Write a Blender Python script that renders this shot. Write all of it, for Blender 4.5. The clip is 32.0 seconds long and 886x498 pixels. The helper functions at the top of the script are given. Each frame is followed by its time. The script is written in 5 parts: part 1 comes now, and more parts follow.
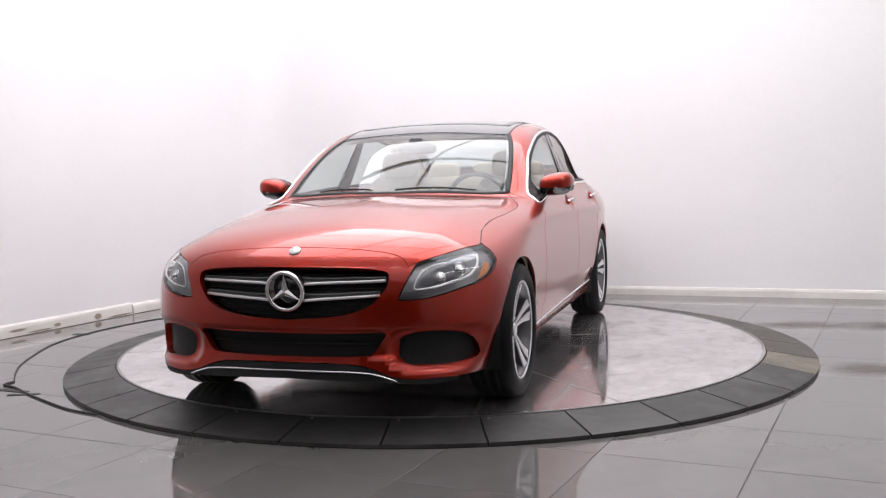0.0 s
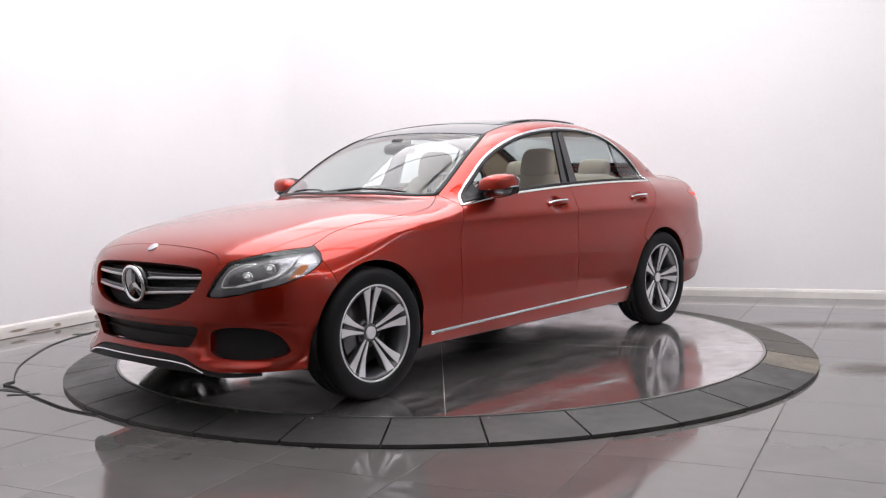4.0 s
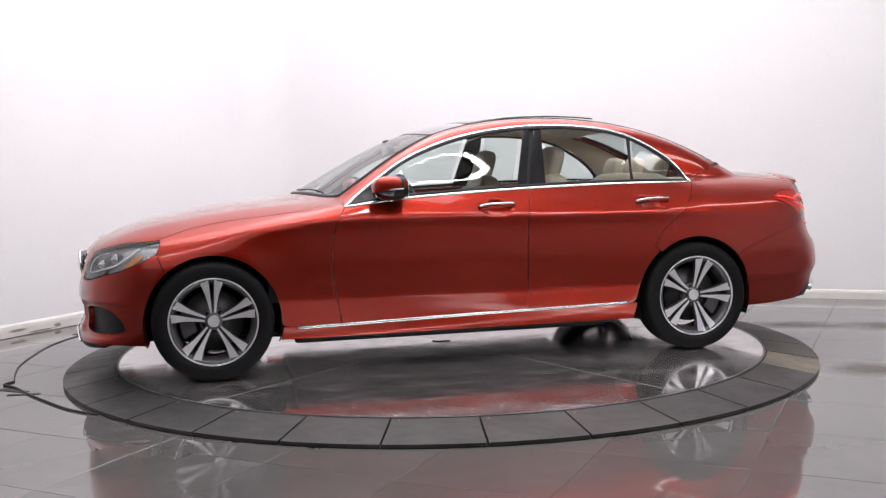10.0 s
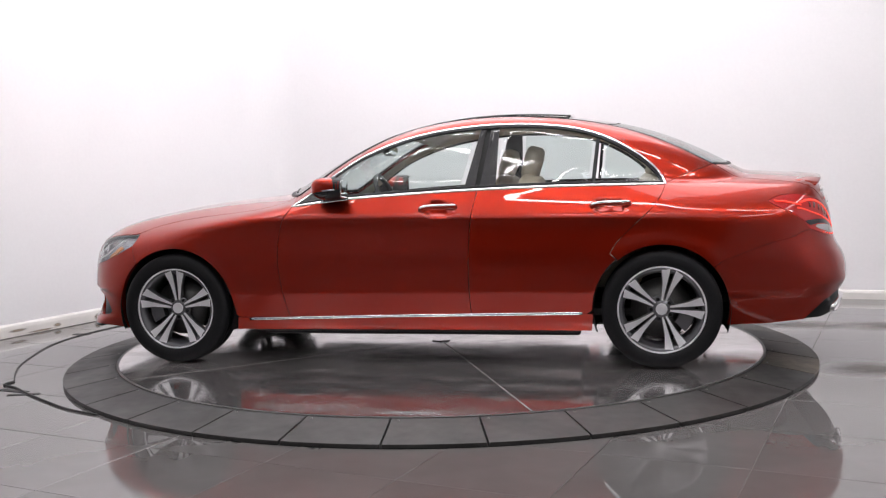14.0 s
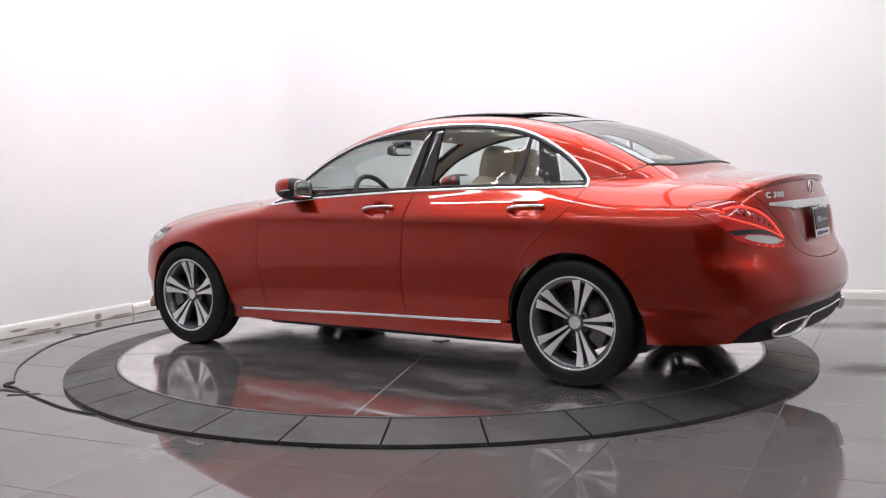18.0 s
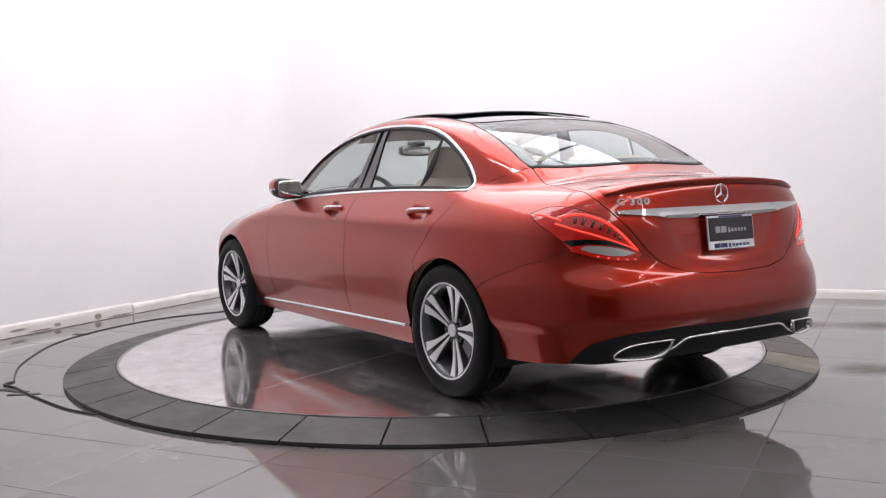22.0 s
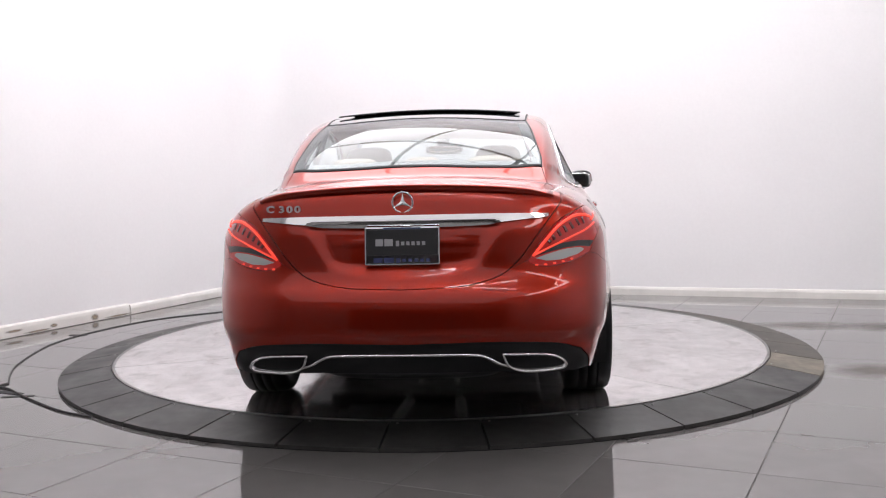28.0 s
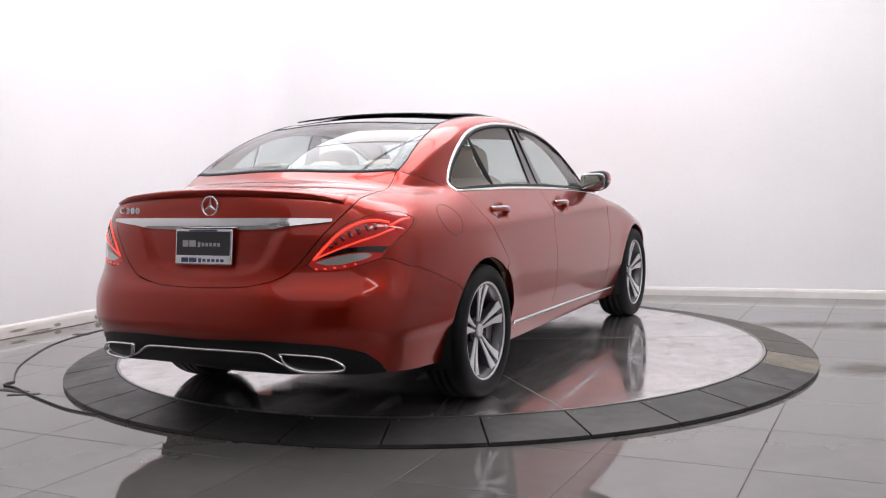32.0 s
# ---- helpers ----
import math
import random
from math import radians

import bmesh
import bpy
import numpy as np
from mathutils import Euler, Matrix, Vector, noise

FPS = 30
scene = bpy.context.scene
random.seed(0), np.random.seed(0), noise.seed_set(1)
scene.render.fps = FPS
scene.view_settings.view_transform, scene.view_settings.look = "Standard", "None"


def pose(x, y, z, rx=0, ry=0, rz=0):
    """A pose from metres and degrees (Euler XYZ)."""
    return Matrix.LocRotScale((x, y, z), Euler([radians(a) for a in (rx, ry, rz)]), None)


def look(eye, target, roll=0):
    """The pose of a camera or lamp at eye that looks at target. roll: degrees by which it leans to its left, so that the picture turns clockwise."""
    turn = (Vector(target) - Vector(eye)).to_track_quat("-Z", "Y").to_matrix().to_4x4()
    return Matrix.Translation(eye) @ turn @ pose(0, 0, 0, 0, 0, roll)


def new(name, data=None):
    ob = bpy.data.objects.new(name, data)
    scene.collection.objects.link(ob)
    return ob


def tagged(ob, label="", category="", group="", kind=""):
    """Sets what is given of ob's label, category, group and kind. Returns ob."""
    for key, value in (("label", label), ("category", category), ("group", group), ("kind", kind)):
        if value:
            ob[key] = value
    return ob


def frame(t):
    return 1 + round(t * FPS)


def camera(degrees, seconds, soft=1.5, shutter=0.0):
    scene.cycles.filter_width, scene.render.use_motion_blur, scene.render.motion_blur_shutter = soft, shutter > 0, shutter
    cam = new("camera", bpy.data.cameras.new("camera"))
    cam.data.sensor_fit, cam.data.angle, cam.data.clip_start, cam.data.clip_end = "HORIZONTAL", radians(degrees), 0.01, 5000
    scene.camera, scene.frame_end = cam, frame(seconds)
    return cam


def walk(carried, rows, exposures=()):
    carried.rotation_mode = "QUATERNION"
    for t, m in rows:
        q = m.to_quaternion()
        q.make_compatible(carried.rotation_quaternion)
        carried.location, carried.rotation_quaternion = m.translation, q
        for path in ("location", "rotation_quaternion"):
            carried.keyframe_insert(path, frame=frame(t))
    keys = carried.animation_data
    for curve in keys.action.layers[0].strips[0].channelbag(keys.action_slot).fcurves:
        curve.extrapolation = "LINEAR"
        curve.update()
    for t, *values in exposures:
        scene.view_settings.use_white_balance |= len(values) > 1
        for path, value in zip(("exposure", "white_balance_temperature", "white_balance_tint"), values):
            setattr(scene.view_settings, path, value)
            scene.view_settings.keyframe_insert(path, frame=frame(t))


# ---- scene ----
# World origin: the turntable's axis on the hall floor. The car's own space: x backwards from the front axle, y to its right, z up from the tyres' contact.
DISC_Z = 0.06
EYE, WAY = Vector((0, -6.366, 1.163)), Vector((0.00413, 0.99692, -0.07829))


def cam_row(t, forward):
    eye = EYE + WAY * forward
    return (t, look(eye, eye + WAY, -1.33))


cam = camera(48.93, 32.0, 1.2)
walk(cam, [cam_row(0, 0), cam_row(24.8, 0), cam_row(25.5, 0.025), cam_row(26.5, 0.05), cam_row(27.5, 0.075),
           cam_row(28.0, 0.072), cam_row(28.5, 0.025), cam_row(29.1, 0), cam_row(32, 0)])

# ---- light ----
world = bpy.data.worlds.new("world")
world.use_nodes = True
world.node_tree.nodes["Background"].inputs[0].default_value = (0.9, 0.93, 1.0, 1)
world.node_tree.nodes["Background"].inputs[1].default_value = 0.3
scene.world = world
scene.view_settings.exposure = 0.0


# ---- materials ----
def material(name, color, rough=0.5, metal=0.0, grain=0.0, grain_scale=60.0, stain=0.0, stain_scale=3.0, bump=0.0,
             coat=0.0, spec=0.5, rough_var=0.0, emit=None, emit_strength=0.0, stretch=None):
    """A principled material: colour varied at two scales, with fine relief."""
    m = bpy.data.materials.new(name)
    m.use_nodes = True
    n, l = m.node_tree.nodes, m.node_tree.links
    b = n["Principled BSDF"]
    b.inputs["Base Color"].default_value = (*color, 1)
    b.inputs["Roughness"].default_value = rough
    b.inputs["Metallic"].default_value = metal
    b.inputs["Coat Weight"].default_value = coat
    b.inputs["Coat Roughness"].default_value = 0.03
    b.inputs["Specular IOR Level"].default_value = spec
    if emit:
        b.inputs["Emission Color"].default_value = (*emit, 1)
        b.inputs["Emission Strength"].default_value = emit_strength
    tc = n.new("ShaderNodeTexCoord")
    src = tc.outputs["Object"]
    if stretch:
        mp = n.new("ShaderNodeMapping")
        mp.inputs["Scale"].default_value = stretch
        l.new(src, mp.inputs["Vector"])
        src = mp.outputs["Vector"]

    def tex(scale, detail=5.0):
        t = n.new("ShaderNodeTexNoise")
        t.inputs["Scale"].default_value, t.inputs["Detail"].default_value = scale, detail
        l.new(src, t.inputs["Vector"])
        return t.outputs["Fac"]

    def ramp(fac, lo, hi):
        r = n.new("ShaderNodeMapRange")
        r.inputs["From Min"].default_value, r.inputs["From Max"].default_value = 0.3, 0.7
        r.inputs["To Min"].default_value, r.inputs["To Max"].default_value = lo, hi
        l.new(fac, r.inputs["Value"])
        return r.outputs["Result"]

    col = None
    for amount, scale in ((grain, grain_scale), (stain, stain_scale)):
        if amount:
            v = ramp(tex(scale), 1 - amount, 1 + amount)
            mix = n.new("ShaderNodeVectorMath")
            mix.operation = "SCALE"
            if col:
                l.new(col, mix.inputs[0])
            else:
                mix.inputs[0].default_value = color
            l.new(v, mix.inputs["Scale"])
            col = mix.outputs[0]
    if col:
        l.new(col, b.inputs["Base Color"])
    if rough_var:
        l.new(ramp(tex(stain_scale * 1.7), max(rough - rough_var, 0.02), rough + rough_var), b.inputs["Roughness"])
    if bump:
        bp = n.new("ShaderNodeBump")
        bp.inputs["Strength"].default_value, bp.inputs["Distance"].default_value = bump, 0.002
        l.new(tex(grain_scale), bp.inputs["Height"])
        l.new(bp.outputs["Normal"], b.inputs["Normal"])
    return m


def glass(name, tint, through_amount=1.0, sheen=0.06, rise=4.6):
    """A thin pane: tinted see-through with a mirror sheen that grows at grazing angles."""
    m = bpy.data.materials.new(name)
    m.use_nodes = True
    n, l = m.node_tree.nodes, m.node_tree.links
    n.remove(n["Principled BSDF"])
    tr, gl, mx, lw, pw, ad = (n.new("ShaderNode" + k) for k in ("BsdfTransparent", "BsdfGlossy", "MixShader", "LayerWeight", "Math", "Math"))
    tr.inputs["Color"].default_value = (*[c * through_amount for c in tint], 1)
    gl.inputs["Roughness"].default_value = 0.02
    lw.inputs["Blend"].default_value = 0.5
    pw.operation, pw.inputs[1].default_value = "POWER", rise
    ad.operation, ad.inputs[1].default_value, ad.inputs[2].default_value = "MULTIPLY_ADD", 1.0 - sheen, sheen
    l.new(lw.outputs["Facing"], pw.inputs[0])
    l.new(pw.outputs[0], ad.inputs[0])
    l.new(ad.outputs[0], mx.inputs[0])
    l.new(tr.outputs[0], mx.inputs[1])
    l.new(gl.outputs[0], mx.inputs[2])
    l.new(mx.outputs[0], n["Material Output"].inputs["Surface"])
    return m


M_PAINT = material("red_metallic_paint", (0.310, 0.0150, 0.0046), 0.32, 0.86, grain=0.10, grain_scale=1800, coat=1.0, spec=0.0)
M_PAINT.node_tree.nodes["Principled BSDF"].inputs["Coat IOR"].default_value = 1.46
M_CHROME = material("polished_chrome", (0.82, 0.82, 0.83), 0.07, 1.0, rough_var=0.02)
M_SILVER = material("machined_silver", (0.74, 0.74, 0.76), 0.30, 0.55, grain=0.05, grain_scale=300)
M_GREY_PAINT = material("dark_grey_wheel_paint", (0.085, 0.085, 0.092), 0.35, 0.5, coat=0.5)
M_BLACK = material("black_plastic", (0.007, 0.007, 0.008), 0.5, spec=0.3, grain=0.2, grain_scale=400, bump=0.15)
M_GLOSS_BLACK = material("gloss_black_trim", (0.008, 0.008, 0.010), 0.08, coat=0.6)
M_ROOF_GLASS = material("dark_roof_glass", (0.010, 0.012, 0.016), 0.04, spec=0.7, coat=0.8)
M_RUBBER = material("tyre_rubber", (0.006, 0.006, 0.007), 0.6, spec=0.2, grain=0.25, grain_scale=90, bump=0.2)
M_LAMP_BODY = material("lamp_housing", (0.34, 0.34, 0.355), 0.24, 0.5, rough_var=0.06)
M_STEEL = material("brake_steel", (0.30, 0.295, 0.29), 0.4, 1.0, grain=0.15, grain_scale=120)
M_BRAKE = material("dull_brake_disc", (0.10, 0.098, 0.096), 0.45, 0.8, grain=0.2, grain_scale=120)
M_LEATHER = material("beige_leather", (0.54, 0.45, 0.35), 0.5, grain=0.06, grain_scale=300, bump=0.2)
M_DARK_LEATHER = material("dark_interior_trim", (0.03, 0.028, 0.027), 0.55, grain=0.1, grain_scale=200, bump=0.2)
M_GLASS = glass("window_glass", (0.80, 0.86, 0.845))
M_WINDSHIELD = glass("windshield_glass", (0.74, 0.80, 0.785), 1.0, 0.07, 3.9)
M_REAR_GLASS = glass("rear_window_glass", (0.66, 0.73, 0.735), 1.0, 0.07, 4.0)
M_CLEAR = glass("lamp_cover_glass", (0.95, 0.96, 0.97))
M_RED_LENS = material("red_lamp_lens", (0.30, 0.004, 0.004), 0.04, coat=0.6, emit=(1.0, 0.035, 0.02), emit_strength=0.12)
M_RED_GLOW = material("lit_red_light_guide", (0.8, 0.03, 0.02), 0.2, emit=(1.0, 0.08, 0.045), emit_strength=0.75)
M_RED_CELL = material("dark_red_lamp_cell", (0.10, 0.004, 0.004), 0.12, coat=0.6)
M_WHITE_LENS = material("clear_lamp_lens", (0.50, 0.49, 0.49), 0.12, metal=0.3, coat=1.0)
M_GUIDE = material("white_light_guide", (0.78, 0.78, 0.78), 0.15, coat=1.0)
M_AMBER = material("amber_reflector", (0.55, 0.20, 0.06), 0.15, coat=1.0)
M_WALL = material("white_painted_wall", (0.79, 0.775, 0.785), 0.55, grain=0.012, grain_scale=40, stain=0.02, stain_scale=0.8, bump=0.05)
M_GREY_WALL = material("fill_cutting_grey_wall", (0.30, 0.29, 0.29), 0.6, grain=0.03, grain_scale=30, stain=0.05, stain_scale=0.8)
M_BASE = material("scuffed_white_baseboard", (0.69, 0.667, 0.64), 0.5, grain=0.05, grain_scale=9, stain=0.07, stain_scale=2.5)
M_CEIL = material("white_ceiling", (0.80, 0.80, 0.80), 0.7, grain=0.02, grain_scale=30)
M_TILE = material("grey_porcelain_tile", (0.135, 0.128, 0.126), 0.022, spec=0.85, grain=0.025, grain_scale=9, stain=0.10, stain_scale=1.3)
M_GROUT = material("grey_grout", (0.17, 0.16, 0.15), 0.8, grain=0.2, grain_scale=60)
M_DISC = material("worn_polished_steel", (0.71, 0.69, 0.69), 0.11, 0.97, grain=0.16, grain_scale=9, stain=0.20, stain_scale=1.6, rough_var=0.07)


def dusty(m, dust, low, high, scale):
    """Lay smeared dust over a material: a thin matt film, uneven at two scales."""
    n, l = m.node_tree.nodes, m.node_tree.links
    b, out = n["Principled BSDF"], n["Material Output"]
    tc, mp = n.new("ShaderNodeTexCoord"), n.new("ShaderNodeMapping")
    mp.inputs["Scale"].default_value = (1.0, 1.6, 1.0)
    l.new(tc.outputs["Object"], mp.inputs["Vector"])
    fac = None
    for k, weight in ((1.0, 0.65), (5.0, 0.35)):
        t, r = n.new("ShaderNodeTexNoise"), n.new("ShaderNodeMapRange")
        t.inputs["Scale"].default_value, t.inputs["Detail"].default_value, t.inputs["Distortion"].default_value = scale * k, 8.0, 0.7
        r.inputs["From Min"].default_value, r.inputs["From Max"].default_value = 0.54, 0.74
        r.inputs["To Min"].default_value, r.inputs["To Max"].default_value = low * weight, high * weight
        l.new(mp.outputs["Vector"], t.inputs["Vector"])
        l.new(t.outputs["Fac"], r.inputs["Value"])
        if fac is None:
            fac = r.outputs["Result"]
        else:
            a = n.new("ShaderNodeMath")
            l.new(fac, a.inputs[0])
            l.new(r.outputs["Result"], a.inputs[1])
            fac = a.outputs[0]
    d, mx = n.new("ShaderNodeBsdfDiffuse"), n.new("ShaderNodeMixShader")
    d.inputs["Color"].default_value = (*dust, 1)
    l.new(fac, mx.inputs[0])
    l.new(b.outputs[0], mx.inputs[1])
    l.new(d.outputs[0], mx.inputs[2])
    l.new(mx.outputs[0], out.inputs["Surface"])


dusty(M_DISC, (0.42, 0.39, 0.39), 0.05, 0.42, 4.0)
M_RING = material("dark_rubber_ramp", (0.033, 0.032, 0.031), 0.52, grain=0.22, grain_scale=18, stain=0.30, stain_scale=2.6, bump=0.3, rough_var=0.1)
M_RING_TAN = material("dusty_tan_ramp", (0.125, 0.108, 0.085), 0.6, grain=0.2, grain_scale=24, stain=0.35, stain_scale=4)
M_RING_BROWN = material("brown_worn_ramp", (0.052, 0.046, 0.037), 0.55, grain=0.22, grain_scale=18, stain=0.35, stain_scale=3)
M_DARK = material("dark_hall_wall", (0.11, 0.104, 0.104), 0.7, grain=0.2, grain_scale=5)
M_LIGHT = material("lamp_diffuser", (0.9, 0.9, 0.9), 0.5, emit=(0.985, 0.965, 1.0), emit_strength=3.9)
M_HALL_FILL = material("hall_fill_diffuser", (0.9, 0.9, 0.9), 0.5, emit=(1.0, 0.97, 0.985), emit_strength=0.62)
M_TUBE = material("batten_diffuser", (0.9, 0.9, 0.9), 0.5, emit=(1.0, 0.97, 0.985), emit_strength=38.0)
M_SOFT = material("wall_fill_diffuser", (0.9, 0.9, 0.9), 0.5, emit=(1.0, 0.96, 0.98), emit_strength=8.0)
M_BARE = material("bare_tube", (0.9, 0.9, 0.9), 0.4, emit=(1.0, 0.98, 1.0), emit_strength=30.0)
M_SEAM = material("scuffed_joint", (0.27, 0.26, 0.25), 0.6, grain=0.3, grain_scale=6)
M_CABLE = material("black_cable", (0.015, 0.015, 0.015), 0.5)
M_PLATE = material("black_plate_insert", (0.03, 0.03, 0.032), 0.4)
M_FRAME = material("polished_plate_frame", (0.75, 0.75, 0.77), 0.10, 1.0)
M_BLUE = material("navy_lettering", (0.05, 0.06, 0.16), 0.4)
M_LETTER = material("silver_lettering", (0.42, 0.42, 0.44), 0.45)


# ---- mesh helpers ----
def empty(name):
    return new(name)


def link(name, mesh, mat, parent=None, label=""):
    mesh.materials.clear()
    mesh.materials.append(mat)
    ob = new(name, mesh)
    ob.parent = parent
    if label:
        ob["label"] = label
    return ob


def part(name, bm, mat, parent=None, label="", smooth=True):
    mesh = bpy.data.meshes.new(name)
    bm.to_mesh(mesh)
    bm.free()
    for f in mesh.polygons:
        f.use_smooth = smooth
    return link(name, mesh, mat, parent, label)


def raw(name, verts, faces, mat, parent=None, label="", smooth=True):
    mesh = bpy.data.meshes.new(name)
    mesh.from_pydata([tuple(v) for v in verts], [], faces)
    mesh.validate()
    for f in mesh.polygons:
        f.use_smooth = smooth
    return link(name, mesh, mat, parent, label)


def box(bm, c, s, bevel=0.0, m=None):
    """A box of size s about c, its edges rounded, in the space m."""
    r = bmesh.ops.create_cube(bm, size=1.0)
    bmesh.ops.scale(bm, vec=s, verts=r["verts"])
    if bevel:
        edges = list({e for v in r["verts"] for e in v.link_edges})
        out = bmesh.ops.bevel(bm, geom=edges, offset=bevel, segments=2, affect="EDGES", profile=0.5)
        vs = list({v for f in out["faces"] for v in f.verts} | {v for v in r["verts"] if v.is_valid})
    else:
        vs = r["verts"]
    bmesh.ops.translate(bm, vec=c, verts=vs)
    if m is not None:
        bmesh.ops.transform(bm, matrix=m, verts=vs)
    return vs


def revolve(bm, profile, segs=48, close=False):
    """Turns a profile of (radius, along) about the y axis."""
    rings = []
    for k in range(segs):
        a = 2 * math.pi * k / segs
        rings.append([bm.verts.new((r * math.cos(a), y, r * math.sin(a))) for r, y in profile])
    n = len(profile)
    for k in range(segs):
        A, B = rings[k], rings[(k + 1) % segs]
        for j in range(n if close else n - 1):
            q = (A[j], A[(j + 1) % n], B[(j + 1) % n], B[j])
            bm.faces.new(q)
    bmesh.ops.recalc_face_normals(bm, faces=bm.faces[:])


def tube(points, width, height, normals=None, closed=False, segs=8):
    """A rounded strip along points, width across the surface and height along the normals."""
    P = [Vector(q) for q in points]
    n = len(P)
    bm = bmesh.new()
    rings = []
    for i, q in enumerate(P):
        a, b = (P[i - 1], P[(i + 1) % n]) if closed else (P[max(i - 1, 0)], P[min(i + 1, n - 1)])
        t = (b - a).normalized()
        nn = Vector(normals[i]) if normals is not None else Vector((0, 0, 1))
        s = t.cross(nn)
        s = s.normalized() if s.length > 1e-6 else Vector((0, 1, 0))
        nn = s.cross(t).normalized()
        rings.append([bm.verts.new(q + s * (width / 2 * math.cos(2 * math.pi * k / segs)) + nn * (height / 2 * math.sin(2 * math.pi * k / segs)))
                      for k in range(segs)])
    for i in range(n if closed else n - 1):
        A, B = rings[i], rings[(i + 1) % n]
        for k in range(segs):
            bm.faces.new((A[k], A[(k + 1) % segs], B[(k + 1) % segs], B[k]))
    if not closed:
        bm.faces.new(rings[0])
        bm.faces.new(rings[-1][::-1])
    bmesh.ops.recalc_face_normals(bm, faces=bm.faces[:])
    return bm


def blob(bm, c, r, e1=0.5, e2=0.5, nu=20, nv=12, m=None):
    """A rounded block (superellipsoid) about c with half-sizes r; low exponents make it boxier."""
    def pw(v, e):
        return math.copysign(abs(v) ** e, v)
    rows = []
    for j in range(1, nv):
        b = -math.pi / 2 + math.pi * j / nv
        row = []
        for i in range(nu):
            a = 2 * math.pi * i / nu
            q = Vector((r[0] * pw(math.cos(b), e1) * pw(math.cos(a), e2), r[1] * pw(math.cos(b), e1) * pw(math.sin(a), e2), r[2] * pw(math.sin(b), e1)))
            q = (m @ q if m is not None else q) + Vector(c)
            row.append(bm.verts.new(q))
        rows.append(row)
    for A, B in zip(rows, rows[1:]):
        for i in range(nu):
            bm.faces.new((A[i], A[(i + 1) % nu], B[(i + 1) % nu], B[i]))
    bm.faces.new(rows[0][::-1])
    bm.faces.new(rows[-1])


# ---- the studio ----
TILE = 0.61
E1, E2 = Vector((0.434, 0.901, 0)), Vector((0.901, -0.434, 0))     # along the two tile directions
ROOM_H = 6.2


def studio_point(a, b, z=0.0):
    """A point by its distance along E1 and E2."""
    q = E1 * a + E2 * b
    return Vector((q.x, q.y, z))


# walls stand square to the tiles: far wall at E1 = FAR, side wall at E2 = SIDE
FAR, SIDE, NEAR, OPEN = 3.17, -3.33, -10.4, 8.4


def wall_slab(name, path, z0, z1, thick, mat, label):
    """An upright slab along a plan path (a, b), thickened outwards."""
    pts = [studio_point(a, b) for a, b in path]
    verts, faces = [], []
    n = len(pts)
    for i, q in enumerate(pts):
        t = (pts[min(i + 1, n - 1)] - pts[max(i - 1, 0)]).normalized()
        out = Vector((t.y, -t.x, 0)) * thick
        for z in (z0, z1):
            verts += [(q.x, q.y, z), (q.x + out.x, q.y + out.y, z)]
    for i in range(n - 1):
        a, b = 4 * i, 4 * i + 4
        faces += [(a, b, b + 2, a + 2), (a + 1, a + 3, b + 3, b + 1), (a + 2, b + 2, b + 3, a + 3), (a, a + 1, b + 1, b)]
    faces += [(0, 2, 3, 1), (4 * n - 4, 4 * n - 3, 4 * n - 1, 4 * n - 2)]
    ob = raw(name, verts, faces, mat, smooth=False)
    return tagged(ob, label, "wall", kind="structure")


CORNER_R = 0.45
FAR_CORNER = 2.74                                       # the far wall runs slightly off square
corner_path = [(NEAR, SIDE)] + [(FAR_CORNER - CORNER_R + CORNER_R * math.sin(radians(k)), SIDE + CORNER_R - CORNER_R * math.cos(radians(k)))
                                for k in range(0, 85, 4)] + [(3.05 + 0.097 * OPEN, OPEN)]
wall_slab("wall_north", corner_path[::-1], 0.0, ROOM_H, 0.15, M_WALL, "white painted studio walls meeting in a rounded corner")
BAY0, BAY1, BAY_H = 1.4, 8.0, 2.8                       # dark bay opening behind the camera
# unseen south walls, set grey so that less light bounces back at the car
wall_slab("wall_south", [(NEAR, SIDE), (NEAR, BAY0)], 0.0, ROOM_H, 0.15, M_GREY_WALL, "unseen wall beside the dark bay opening, grey to cut fill light")
wall_slab("wall_south", [(NEAR, BAY1), (NEAR, OPEN)], 0.0, ROOM_H, 0.15, M_GREY_WALL, "unseen wall beside the dark bay opening, grey to cut fill light")
wall_slab("wall_south", [(NEAR, BAY0), (NEAR, BAY1)], BAY_H, ROOM_H, 0.15, M_GREY_WALL, "unseen lintel over the dark bay opening, grey to cut fill light")
wall_slab("wall_east", [(NEAR, OPEN), (FAR + 0.8, OPEN)], 0.0, ROOM_H, 0.15, M_WALL, "white painted side wall of the hall")
wall_slab("wall_bay", [(NEAR - 3.0, BAY0 - 0.5), (NEAR - 3.0, BAY1 + 0.5)], 0.0, ROOM_H, 0.1, M_DARK, "dark wall at the back of the bay")
wall_slab("wall_bay", [(NEAR - 0.15, BAY0 - 0.5), (NEAR - 3.0, BAY0 - 0.5)], 0.0, ROOM_H, 0.1, M_DARK, "dark side wall of the bay")
wall_slab("wall_bay", [(NEAR - 3.0, BAY1 + 0.5), (NEAR - 0.15, BAY1 + 0.5)], 0.0, ROOM_H, 0.1, M_DARK, "dark side wall of the bay")


